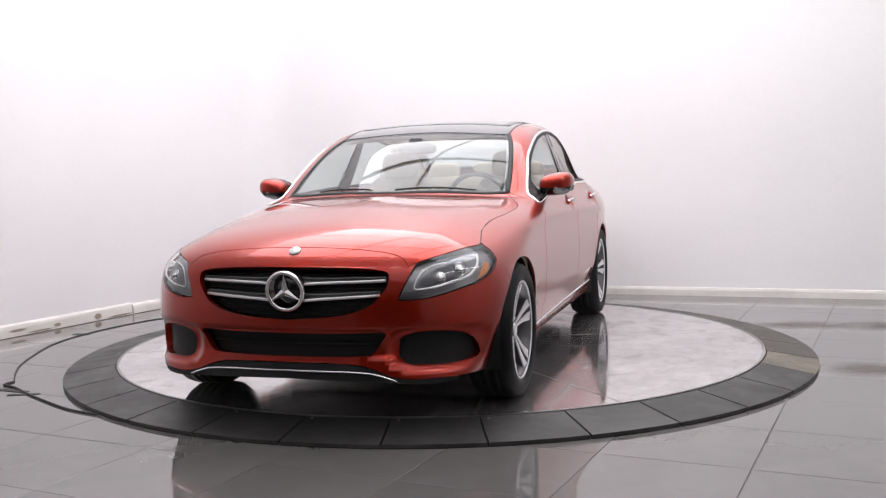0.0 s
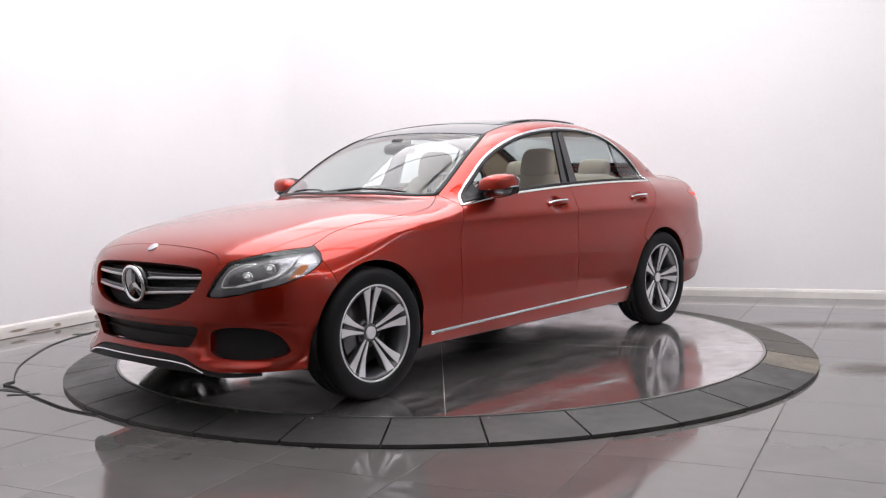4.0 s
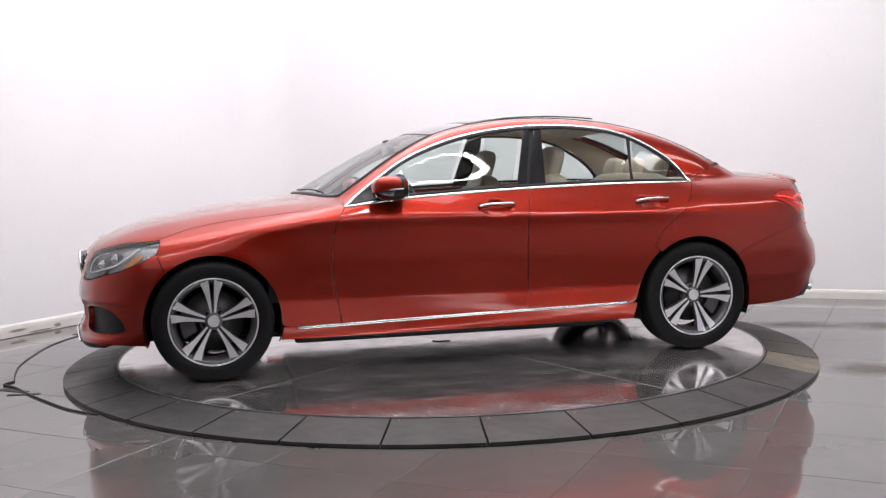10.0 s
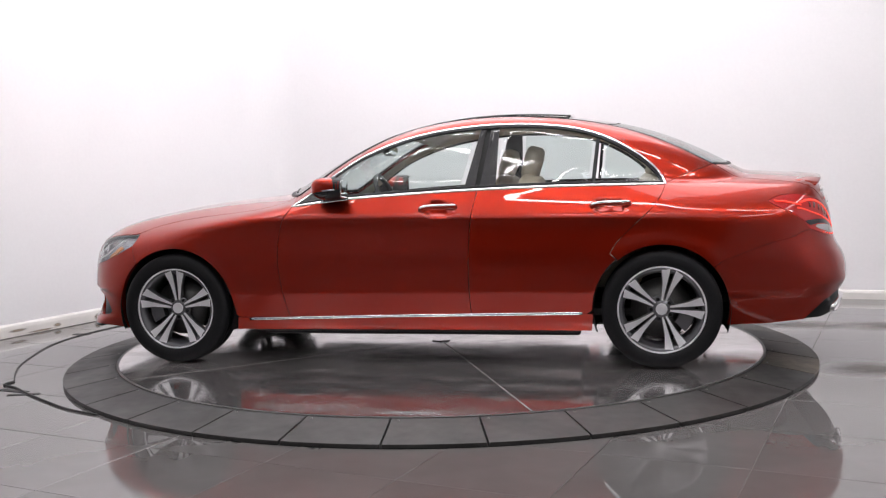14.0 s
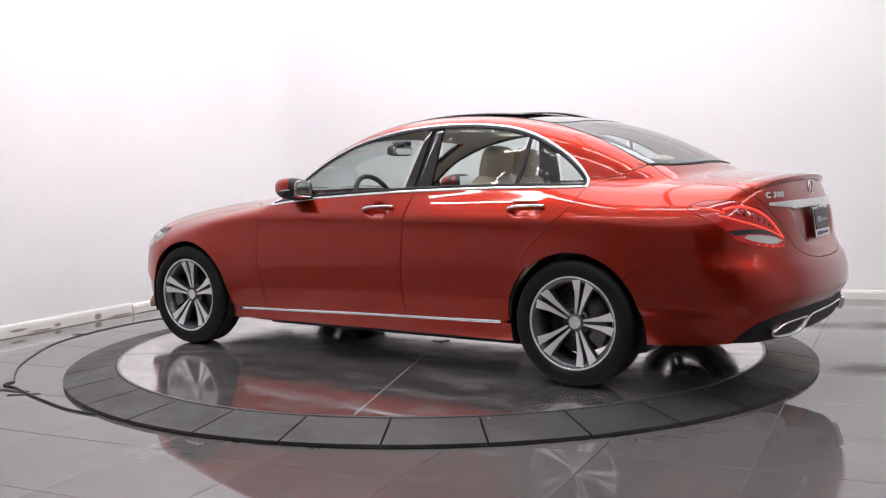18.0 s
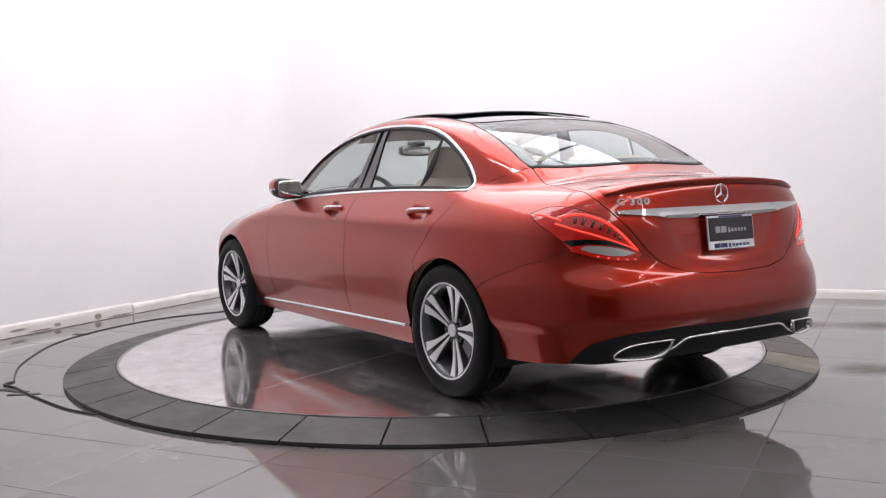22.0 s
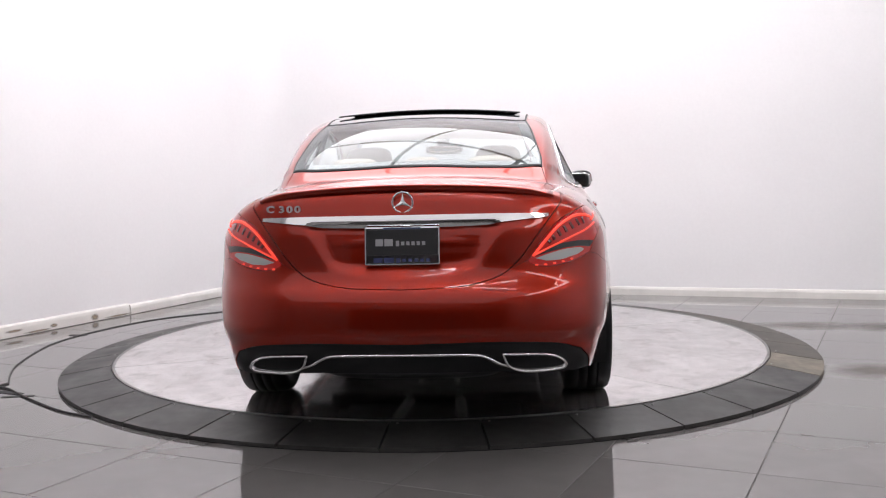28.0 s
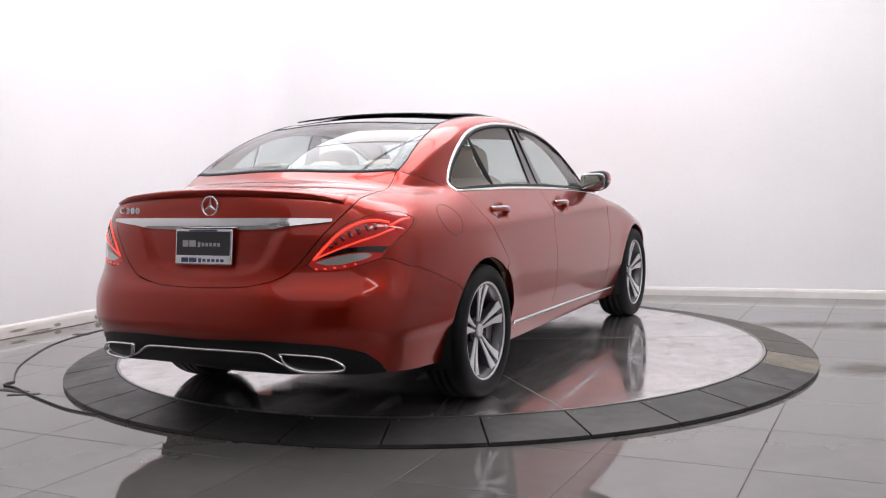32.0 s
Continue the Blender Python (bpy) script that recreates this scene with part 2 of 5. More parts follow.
def slab(name, a0, a1, b0, b1, z0, z1, mat, label, category):
    c = [studio_point(a, b) for a, b in ((a0, b0), (a1, b0), (a1, b1), (a0, b1))]
    verts = [(q.x, q.y, z) for z in (z0, z1) for q in c]
    faces = [(3, 2, 1, 0), (4, 5, 6, 7), (0, 1, 5, 4), (1, 2, 6, 5), (2, 3, 7, 6), (3, 0, 4, 7)]
    ob = raw(name, verts, faces, mat, smooth=False)
    bm = bmesh.new()
    bm.from_mesh(ob.data)
    bmesh.ops.recalc_face_normals(bm, faces=bm.faces[:])
    bm.to_mesh(ob.data)
    bm.free()
    return tagged(ob, label, category, kind="structure")


floor_ob = slab("floor", NEAR - 3.1, FAR + 1.0, SIDE - 0.1, OPEN + 0.1, -0.2, -0.006, M_GROUT, "grey polished porcelain tile floor with thin dark joints", "floor")
slab("ceiling", NEAR - 3.1, FAR + 1.0, SIDE - 0.1, OPEN + 0.1, ROOM_H, ROOM_H + 0.15, M_CEIL, "white studio ceiling", "ceiling")

# baseboards: a tall rounded plinth along each visible wall, in lengths
def plinth(path, height, depth, mat, label):
    pts = [studio_point(a, b) for a, b in path]
    n = len(pts)
    prof = [(0.0, 0.0), (depth, 0.0), (depth, height * 0.62), (depth * 0.8, height * 0.85), (depth * 0.35, height * 0.98), (0.0, height)]
    verts, faces = [], []
    for i, q in enumerate(pts):
        t = (pts[min(i + 1, n - 1)] - pts[max(i - 1, 0)]).normalized()
        inn = Vector((-t.y, t.x, 0))
        verts += [(q.x + inn.x * d, q.y + inn.y * d, z) for d, z in prof]
    k = len(prof)
    for i in range(n - 1):
        faces += [(i * k + j, i * k + j + 1, i * k + k + j + 1, i * k + k + j) for j in range(k - 1)]
    faces += [tuple(range(k)), tuple(range(n * k - 1, n * k - k - 1, -1))]
    ob = raw("baseboard", verts, faces, mat, smooth=False)
    bm = bmesh.new()
    bm.from_mesh(ob.data)
    bmesh.ops.recalc_face_normals(bm, faces=bm.faces[:])
    bm.to_mesh(ob.data)
    bm.free()
    return tagged(ob, label, "baseboard", kind="structure")


arc = corner_path[1:-1]
plinth([(3.05 + 0.097 * OPEN - 0.002, OPEN - 0.01), (3.05, 0.0), *arc[::-1], (0.70, SIDE)], 0.085, 0.030, M_BASE, "white rounded baseboard, scuffed along its foot")
plinth([(0.69, SIDE), (NEAR, SIDE)], 0.098, 0.022, M_BASE, "taller white baseboard with dirt marks")

# overhead light: a canopy of soft diffuser panels hung under the ceiling, with dark seams, and two bare tubes
def light_panel(a, b, sa, sb, z, mat=None):
    th = empty("ceiling_light_panel")
    th.matrix_world = Matrix.Translation(studio_point(a, b, z)) @ Matrix.Rotation(math.atan2(E1.y, E1.x), 4, "Z")
    tagged(th, "large unseen white diffuser panel glowing evenly in a thin dark frame", "ceiling light", "overhead light panels")
    bm = bmesh.new()
    for c, s in (((sa / 2, 0, 0), (0.03, sb + 0.03, 0.06)), ((-sa / 2, 0, 0), (0.03, sb + 0.03, 0.06)), ((0, sb / 2, 0), (sa, 0.03, 0.06)), ((0, -sb / 2, 0), (sa, 0.03, 0.06))):
        box(bm, c, s)
    part("frame", bm, M_CEIL, th, smooth=False)
    bm = bmesh.new()
    box(bm, (0, 0, 0.01), (sa - 0.034, sb - 0.034, 0.02))
    part("diffuser", bm, mat or M_LIGHT, th, smooth=False)
    for q in (-1, 1):
        bm = bmesh.new()
        box(bm, (q * sa * 0.4, 0, 0.03 + (ROOM_H - z - 0.03) / 2), (0.01, 0.01, ROOM_H - z - 0.03))
        part("hanger", bm, M_STEEL, th, smooth=False)


for i in range(3):
    for j in range(3):
        light_panel(-1.13 + 1.60 * i, -1.75 + 1.75 * j, 1.57, 1.72, 4.6)
# one wide dim panel, added out of view as soft fill from the camera's side
light_panel(-7.4, 2.2, 5.6, 8.0, 4.6, M_HALL_FILL)


def wall_fill_light(a, b, z, length, out, down=24, high=0.09):
    """An unseen long batten added to brighten a wall; out is its way in the plan."""
    th = empty("wall_fill_light")
    d = (E1 * out[0] + E2 * out[1]) * math.cos(radians(down)) + Vector((0, 0, -math.sin(radians(down))))
    th.matrix_world = Matrix.Translation(studio_point(a, b, z)) @ d.to_track_quat("Z", "Y").to_matrix().to_4x4()
    tagged(th, "long unseen light in a black trough, added to brighten the white wall", "wall light", "wall lights")
    bm = bmesh.new()
    box(bm, (0, 0, -0.03), (length + 0.04, high + 0.04, 0.04))
    box(bm, (0, high / 2 + 0.015, 0.01), (length + 0.04, 0.012, 0.08))
    box(bm, (0, -high / 2 - 0.015, 0.01), (length + 0.04, 0.012, 0.08))
    part("trough", bm, M_BLACK, th, smooth=False)
    bm = bmesh.new()
    box(bm, (0, 0, 0.0), (length, high, 0.02))
    part("diffuser", bm, M_SOFT if high > 0.2 else M_TUBE, th, smooth=False)
    bm = bmesh.new()
    m = th.matrix_world.inverted()
    top = m @ Vector((*th.matrix_world.translation.xy, ROOM_H))
    part("hanger", tube([(0, 0, -0.04), top], 0.012, 0.012, [(1, 0, 0)] * 2), M_STEEL, th)


# out of view: thin battens added for the far wall, a broad one for the side wall
for b in (-0.6, 1.9, 4.4, 6.9):
    wall_fill_light(-2.0, b, 3.4, 2.3, (1, 0), 30)
wall_fill_light(-1.9, 5.6, 4.1, 6.8, (0, -1), 20, 0.30)


# two bare fluorescent tubes over the camera's side
def tube_light(a, b, z, length):
    th = empty("tube_light")
    th.matrix_world = Matrix.Translation(studio_point(a, b, z)) @ Matrix.Rotation(math.atan2(E2.y, E2.x), 4, "Z")
    tagged(th, "bare white fluorescent tube hung in a slim batten", "tube light", "tube lights")
    part("tube", tube([(-length / 2, 0, 0), (length / 2, 0, 0)], 0.034, 0.034, [(0, 0, 1)] * 2, segs=12), M_BARE, th)
    bm = bmesh.new()
    box(bm, (0, 0, 0.06), (length + 0.1, 0.07, 0.04))
    for q in (-1, 1):
        box(bm, (q * (length / 2 + 0.02), 0, 0.02), (0.03, 0.04, 0.08))
    part("batten", bm, M_CEIL, th, smooth=False)
    bm = bmesh.new()
    box(bm, (0, 0, 0.08 + (ROOM_H - z - 0.08) / 2), (0.012, 0.012, ROOM_H - z - 0.08))
    part("hanger", bm, M_STEEL, th, smooth=False)


for b in (-0.4, 2.4):
    tube_light(-3.9, b, 4.1, 2.4)


# ---- turntable ----
R_DISC, R_RING = 2.036, 2.332
disc = raw("turntable_disc", [], [], M_DISC)
bm = bmesh.new()


def sector(bm, r0, r1, a0, a1, z0, z1, n, outer_drop=0.0):
    """A ring sector; its top falls by outer_drop to the outer edge."""
    V = []
    for k in range(n + 1):
        a = a0 + (a1 - a0) * k / n
        c, s = math.cos(a), math.sin(a)
        V.append([bm.verts.new((r * c, r * s, z)) for r, z in ((r0, z1), (r1, z1 - outer_drop), (r1, z0), (r0, z0))])
    for k in range(n):
        A, B = V[k], V[k + 1]
        for j in range(4):
            bm.faces.new((A[j], A[(j + 1) % 4], B[(j + 1) % 4], B[j]))
    bm.faces.new(V[0])
    bm.faces.new(V[-1][::-1])
    bmesh.ops.recalc_face_normals(bm, faces=bm.faces[:])


sector(bm, 0.001, R_DISC - 0.012, 0, 2 * math.pi, -0.04, -0.003, 160)
bm.to_mesh(disc.data)
bm.free()
tagged(disc, "round turntable of worn polished steel plates", "turntable")
for a0, a1 in ((-67.5, 42.0), (42.0, 112.5), (112.5, 222.0), (222.0, 292.5)):
    bm = bmesh.new()
    g = 0.0022
    sector(bm, 0.06, R_DISC - 0.016, radians(a0) + g, radians(a1) - g, -0.003, 0.0, 48)
    part("steel_plate", bm, M_DISC, disc, smooth=False)
    bm = bmesh.new()
    box(bm, ((R_DISC + 0.03) / 2, 0, -0.001), (R_DISC - 0.10, 0.0042, 0.003), 0.0, Matrix.Rotation(radians(a0), 4, "Z"))
    part("seam_strip", bm, M_SEAM, disc, "scuffed pale plate joint", smooth=False)
bm = bmesh.new()
sector(bm, R_DISC - 0.014, R_DISC, 0, 2 * math.pi, -0.03, 0.002, 192)
part("rim_band", bm, M_STEEL, disc, "bright steel edge band", smooth=False)
bm = bmesh.new()
bmesh.ops.create_cone(bm, cap_ends=True, segments=48, radius1=0.065, radius2=0.058, depth=0.012)
part("hub_plate", bm, M_DISC, disc, smooth=False)
disc.location = (0, 0, DISC_Z)

ring = raw("turntable_ring", [], [], M_BLACK)
bm = bmesh.new()
sector(bm, R_DISC + 0.004, R_RING - 0.003, 0, 2 * math.pi, -0.005, 0.003, 192)
bm.to_mesh(ring.data)
bm.free()
tagged(ring, "fixed dark rubber ramp ring round the turntable", "turntable ring")
for k in range(32):
    a0 = radians(-85.35 + 11.25 * k)
    bm = bmesh.new()
    sector(bm, R_DISC + 0.006, R_RING, a0 + 0.0022, a0 + radians(11.25) - 0.0022, 0.004, DISC_Z - 0.002, 8, 0.038)
    tan = k == 5
    part("ramp_segment", bm, M_RING_TAN if tan else M_RING_BROWN if 6 <= k <= 10 else M_RING, ring, "dusty tan ramp segment" if tan else "", smooth=False)
    for da, r in ((0.018, R_DISC + 0.035),):
        bm = bmesh.new()
        bmesh.ops.create_cone(bm, cap_ends=True, segments=10, radius1=0.006, radius2=0.004, depth=0.004)
        part("bolt", bm, M_STEEL, ring, smooth=False).location = (r * math.cos(a0 + da), r * math.sin(a0 + da), DISC_Z - 0.002)


# ---- floor tiles ----
def tile_mesh():
    h, b = TILE / 2 - 0.0015, 0.0015
    bm = bmesh.new()
    lo = [bm.verts.new((sx * h, sy * h, -0.006)) for sx, sy in ((-1, -1), (1, -1), (1, 1), (-1, 1))]
    mid = [bm.verts.new((sx * h, sy * h, -b)) for sx, sy in ((-1, -1), (1, -1), (1, 1), (-1, 1))]
    up = [bm.verts.new((sx * (h - b), sy * (h - b), 0)) for sx, sy in ((-1, -1), (1, -1), (1, 1), (-1, 1))]
    for A, B in ((lo, mid), (mid, up)):
        for k in range(4):
            bm.faces.new((A[k], A[(k + 1) % 4], B[(k + 1) % 4], B[k]))
    bm.faces.new(up)
    m = bpy.data.meshes.new("floor_tile")
    bm.to_mesh(m)
    bm.free()
    m.materials.append(M_TILE)
    return m


tile = tile_mesh()
tile_turn = Matrix.Rotation(math.atan2(E1.y, E1.x), 4, "Z")
rest = bmesh.new()
for i in range(-23, 10):
    for j in range(-10, 18):
        a, b = -0.715 + TILE * (i + 0.5), 2.24 + TILE * (j - 0.5)
        if not (NEAR - 3.0 < a < FAR + 0.9 and SIDE - 0.2 < b < OPEN + 0.2):
            continue
        q = studio_point(a, b)
        if q.length < R_DISC - 0.5:
            continue
        if abs(q.x) < 4.2 and -3.6 < q.y < 5.0:
            ob = new("floor_tile", tile)
            ob.parent = floor_ob
            ob.matrix_local = Matrix.Translation(q) @ tile_turn
        else:
            n0 = len(rest.verts)
            rest.from_mesh(tile)
            rest.verts.ensure_lookup_table()
            bmesh.ops.transform(rest, matrix=Matrix.Translation(q) @ tile_turn, verts=rest.verts[n0:])
r = part("floor_tile_field", rest, M_TILE, floor_ob, smooth=False)
tagged(r, kind="stuff")


# ---- cable and tape on the floor ----
def floor_cable(pts, r):
    P = dense_line([Vector((x, y, r)) for x, y in pts])
    return tube(P, 2 * r, 2 * r, [(0, 0, 1)] * len(P))


def dense_line(P, n=6):
    E = [P[0] * 2 - P[1]] + P + [P[-1] * 2 - P[-2]]
    out = []
    for i in range(1, len(E) - 2):
        a, b, c, d = E[i - 1:i + 3]
        for k in range(n):
            t = k / n
            out.append(0.5 * (2 * b + (c - a) * t + (2 * a - 5 * b + 4 * c - d) * t * t + (3 * b - a - 3 * c + d) * t ** 3))
    return out + [P[-1]]


cab = part("floor_cable", floor_cable([(-1.45, 2.30), (-1.89, 2.05), (-2.28, 1.76), (-2.50, 1.46), (-2.70, 0.98), (-2.77, 0.62), (-2.76, 0.28), (-2.69, -0.19), (-2.60, -0.49), (-2.50, -0.74)], 0.0042), M_CABLE)
tagged(cab, "thin black cable lying in a curve on the tile floor", "cable", "floor cables")
cab = part("floor_cable", floor_cable([(-2.50, -0.74), (-2.52, -0.83), (-2.42, -0.91), (-2.28, -1.08), (-2.10, -1.28), (-1.91, -1.47), (-1.72, -1.60)], 0.0055), M_CABLE)
tagged(cab, "short black cable running under the turntable ramp", "cable", "floor cables")


def tape(x, y, length, width, turn):
    bm = bmesh.new()
    box(bm, (0, 0, 0.0012), (length, width, 0.002))
    ob = part("floor_tape", bm, M_BLACK, smooth=False)
    ob.matrix_world = pose(x, y, 0.0004, 0, 0, turn)
    tagged(ob, "piece of black tape stuck across a floor cable", "tape", "floor tape pieces")


tape(-2.40, -0.98, 0.20, 0.045, -25)
tape(-2.30, -1.08, 0.17, 0.03, 8)
tape(-2.73, 0.98, 0.13, 0.05, -10)


# ---- brown patches on the floor and dirt on the baseboard ----
def brown_film(name, color, cover):
    """A thin matt film that breaks up and thins out towards its edge."""
    m = bpy.data.materials.new(name)
    m.use_nodes = True
    n, l = m.node_tree.nodes, m.node_tree.links
    n.remove(n["Principled BSDF"])
    tc, ln, ns, r, mu, d, tr, mx = (n.new("ShaderNode" + k) for k in ("TexCoord", "VectorMath", "TexNoise", "MapRange", "Math", "BsdfDiffuse", "BsdfTransparent", "MixShader"))
    ln.operation, mu.operation = "LENGTH", "MULTIPLY"
    ns.inputs["Scale"].default_value, ns.inputs["Detail"].default_value = 3.0, 6.0
    r.inputs["From Min"].default_value, r.inputs["From Max"].default_value = 0.95, 0.25
    r.inputs["To Min"].default_value, r.inputs["To Max"].default_value = 0.0, cover
    d.inputs["Color"].default_value = (*color, 1)
    l.new(tc.outputs["Object"], ln.inputs[0])
    l.new(tc.outputs["Object"], ns.inputs["Vector"])
    l.new(ln.outputs["Value"], r.inputs["Value"])
    l.new(r.outputs["Result"], mu.inputs[0])
    l.new(ns.outputs["Fac"], mu.inputs[1])
    l.new(mu.outputs[0], mx.inputs[0])
    l.new(tr.outputs[0], mx.inputs[1])
    l.new(d.outputs[0], mx.inputs[2])
    l.new(mx.outputs[0], n["Material Output"].inputs["Surface"])
    return m


M_FLOOR_BROWN = brown_film("brown_floor_patch", (0.13, 0.108, 0.088), 0.75)
M_MARK = brown_film("brown_scuff", (0.33, 0.27, 0.21), 1.9)


def smear(m, mat, label):
    """A flat round patch, one unit in radius in its own space, laid on a surface by m."""
    rng = random.Random(int(abs(m.translation.x * 1000)))
    V = [(0, 0, 0)] + [(math.cos(a) * (1 + 0.12 * rng.random()), math.sin(a) * (1 + 0.12 * rng.random()), 0) for a in np.linspace(0, 2 * math.pi, 28, endpoint=False)]
    ob = raw("brown_patch", V, [(0, k, k % 28 + 1) for k in range(1, 29)], mat, smooth=False)
    ob.matrix_world = m
    tagged(ob, label, "smear", kind="structure")


# three wide brown patches on the tiles to the right, thinning outwards
for x, y, sx, sy, turn in ((2.62, 0.62, 0.46, 0.20, -8), (3.16, 0.50, 0.40, 0.22, -6), (2.42, -0.95, 0.30, 0.22, 0)):
    smear(Matrix.Translation((x, y, 0.0012)) @ Matrix.Rotation(radians(turn), 4, "Z") @ Matrix.Diagonal((sx, sy, 1, 1)), M_FLOOR_BROWN, "soft-edged brown patch on the tiles")
for a, z, sa, sz in ((0.29, 0.034, 0.050, 0.034), (-0.14, 0.030, 0.046, 0.020), (-0.52, 0.044, 0.10, 0.014), (-0.30, 0.012, 0.16, 0.010), (0.55, 0.010, 0.20, 0.010)):
    p = studio_point(a, SIDE + 0.0235, z)
    smear(Matrix(((E1.x * sa, 0, E2.x, p.x), (E1.y * sa, 0, E2.y, p.y), (0, sz, 0, p.z), (0, 0, 0, 1))), M_MARK, "brown scuff mark on the white baseboard")


# ---- the car's body surface ----
# One smooth closed form, given by curves along the car; panels are cut from it.
def curve(knots, soft=0.03):
    """A smooth function through knots (x, value)."""
    xs, ys = np.array([k[0] for k in knots], float), np.array([k[1] for k in knots], float)
    sl = np.gradient(ys, xs)
    X = np.arange(xs[0] - 0.5, xs[-1] + 0.5, 0.004)
    i = np.clip(np.searchsorted(xs, X) - 1, 0, len(xs) - 2)
    h = xs[i + 1] - xs[i]
    t = (X - xs[i]) / h
    Y = ys[i] * (1 + 2 * t) * (1 - t) ** 2 + sl[i] * h * t * (1 - t) ** 2 + ys[i + 1] * t * t * (3 - 2 * t) + sl[i + 1] * h * t * t * (t - 1)
    Y = np.where(X < xs[0], ys[0] + sl[0] * (X - xs[0]), np.where(X > xs[-1], ys[-1] + sl[-1] * (X - xs[-1]), Y))
    n = int(3 * soft / 0.004)
    k = np.exp(-0.5 * (np.arange(-n, n + 1) * 0.004 / soft) ** 2)
    Y = np.convolve(np.pad(Y, n, mode="edge"), k / k.sum(), mode="valid")
    return lambda x: np.interp(x, X, Y)


HALF_W = curve([(-0.8, 0.80), (-0.5, 0.862), (-0.25, 0.893), (0, 0.903), (0.4, 0.900), (1.0, 0.897), (1.8, 0.902), (2.4, 0.908), (2.84, 0.910),
                (3.2, 0.890), (3.5, 0.850), (3.8, 0.79)], 0.06)
TUCK_KNOTS = [(0.10, 0.140), (0.17, 0.099), (0.22, 0.072), (0.28, 0.051), (0.34, 0.0345), (0.385, 0.0230), (0.408, 0.0165), (0.425, 0.0130), (0.47, 0.0092), (0.53, 0.004), (0.59, 0.001), (0.64, 0.0015), (0.69, 0.005), (0.74, 0.0095), (0.785, 0.0125),
              (0.82, 0.0115), (0.843, 0.0085), (0.858, 0.0125), (0.90, 0.035), (0.94, 0.058), (0.98, 0.083), (1.04, 0.120), (1.2, 0.24)]
TUCK, TUCK_SOFT = curve(TUCK_KNOTS, 0.006), curve(TUCK_KNOTS, 0.050)
CREASE = curve([(-0.8, -0.05), (0.0, -0.035), (0.4, -0.008), (0.7, 0.003), (1.3, 0.006), (1.9, -0.004), (2.5, -0.010), (3.8, -0.010)], 0.1)
NOSE = curve([(0.10, -0.79), (0.17, -0.800), (0.24, -0.788), (0.32, -0.774), (0.42, -0.778), (0.50, -0.775), (0.60, -0.760), (0.68, -0.738), (0.74, -0.70),
              (0.80, -0.62), (0.9, -0.4)], 0.015)
TAIL = curve([(0.15, 3.74), (0.25, 3.825), (0.33, 3.872), (0.40, 3.882), (0.430, 3.898), (0.452, 3.913), (0.50, 3.916), (0.58, 3.905), (0.62, 3.890), (0.66, 3.864), (0.70, 3.847), (0.78, 3.833), (0.86, 3.818), (0.92, 3.796),
              (1.0, 3.770), (1.1, 3.74)], 0.009)
DECK = curve([(-0.85, 0.66), (-0.74, 0.740), (-0.63, 0.799), (-0.52, 0.838), (-0.40, 0.867), (-0.25, 0.896), (-0.07, 0.927), (0.12, 0.951), (0.30, 0.970),
              (0.49, 0.985), (0.62, 0.996), (0.8, 1.03), (1.0, 1.09), (1.3, 1.15), (1.8, 1.16), (2.3, 1.155), (2.6, 1.13), (2.85, 1.108), (3.0, 1.096), (3.2, 1.089), (3.45, 1.073), (3.6, 1.063), (3.75, 1.053)], 0.05)
CROWN = curve([(-0.8, 0.046), (-0.5, 0.048), (0.3, 0.047), (0.7, 0.047), (1.5, 0.048), (3.8, 0.048)], 0.1)
ROOF = curve([(0.3, 0.87), (0.45, 0.957), (0.60, 1.043), (0.80, 1.155), (1.0, 1.262), (1.2, 1.341), (1.4, 1.398), (1.6, 1.427), (1.8, 1.442), (2.0, 1.444),
              (2.2, 1.437), (2.4, 1.420), (2.6, 1.388), (2.8, 1.340), (3.0, 1.266), (3.2, 1.170), (3.4, 1.060), (3.6, 0.945)], 0.06)
ROOF_CROWN = curve([(0.4, 0.115), (0.9, 0.085), (1.25, 0.052), (1.6, 0.032), (2.2, 0.030), (2.5, 0.042), (2.9, 0.065), (3.3, 0.080)], 0.08)
GLASS_W = curve([(0.4, 0.720), (0.6, 0.750), (0.8, 0.775), (1.2, 0.797), (1.8, 0.803), (2.3, 0.785), (2.86, 0.728), (3.2, 0.665), (3.5, 0.59)], 0.08)


SHED = curve([(-0.8, 0.050), (-0.35, 0.046), (-0.1, 0.032), (0.2, 0.012), (0.7, 0.006), (2.6, 0.010), (3.0, 0.045), (3.8, 0.050)], 0.08)
ROUND = curve([(-0.8, 0.17), (-0.3, 0.15), (0.0, 0.11), (0.4, 0.08), (0.8, 0.07), (2.7, 0.07), (3.1, 0.13), (3.8, 0.17)], 0.08)
HOOD_RIDGE = curve([(-0.8, 0.46), (-0.62, 0.515), (-0.5, 0.572), (-0.29, 0.595), (0.03, 0.598), (0.3, 0.612), (0.5, 0.635), (0.7, 0.668), (0.9, 0.72)], 0.05)
HOOD_FALL = curve([(-0.8, 0.06), (-0.6, 0.11), (-0.2, 0.15), (0.3, 0.15), (0.7, 0.05), (0.9, 0.0), (3.8, 0.0)], 0.06)


def smax(a, b, r):
    h = np.maximum(r - np.abs(a - b), 0.0) / r
    return np.maximum(a, b) + h * h * h * r / 6.0


def step_up(v, w):
    t = np.clip(v / w * 0.5 + 0.5, 0, 1)
    return t * t * (3 - 2 * t)


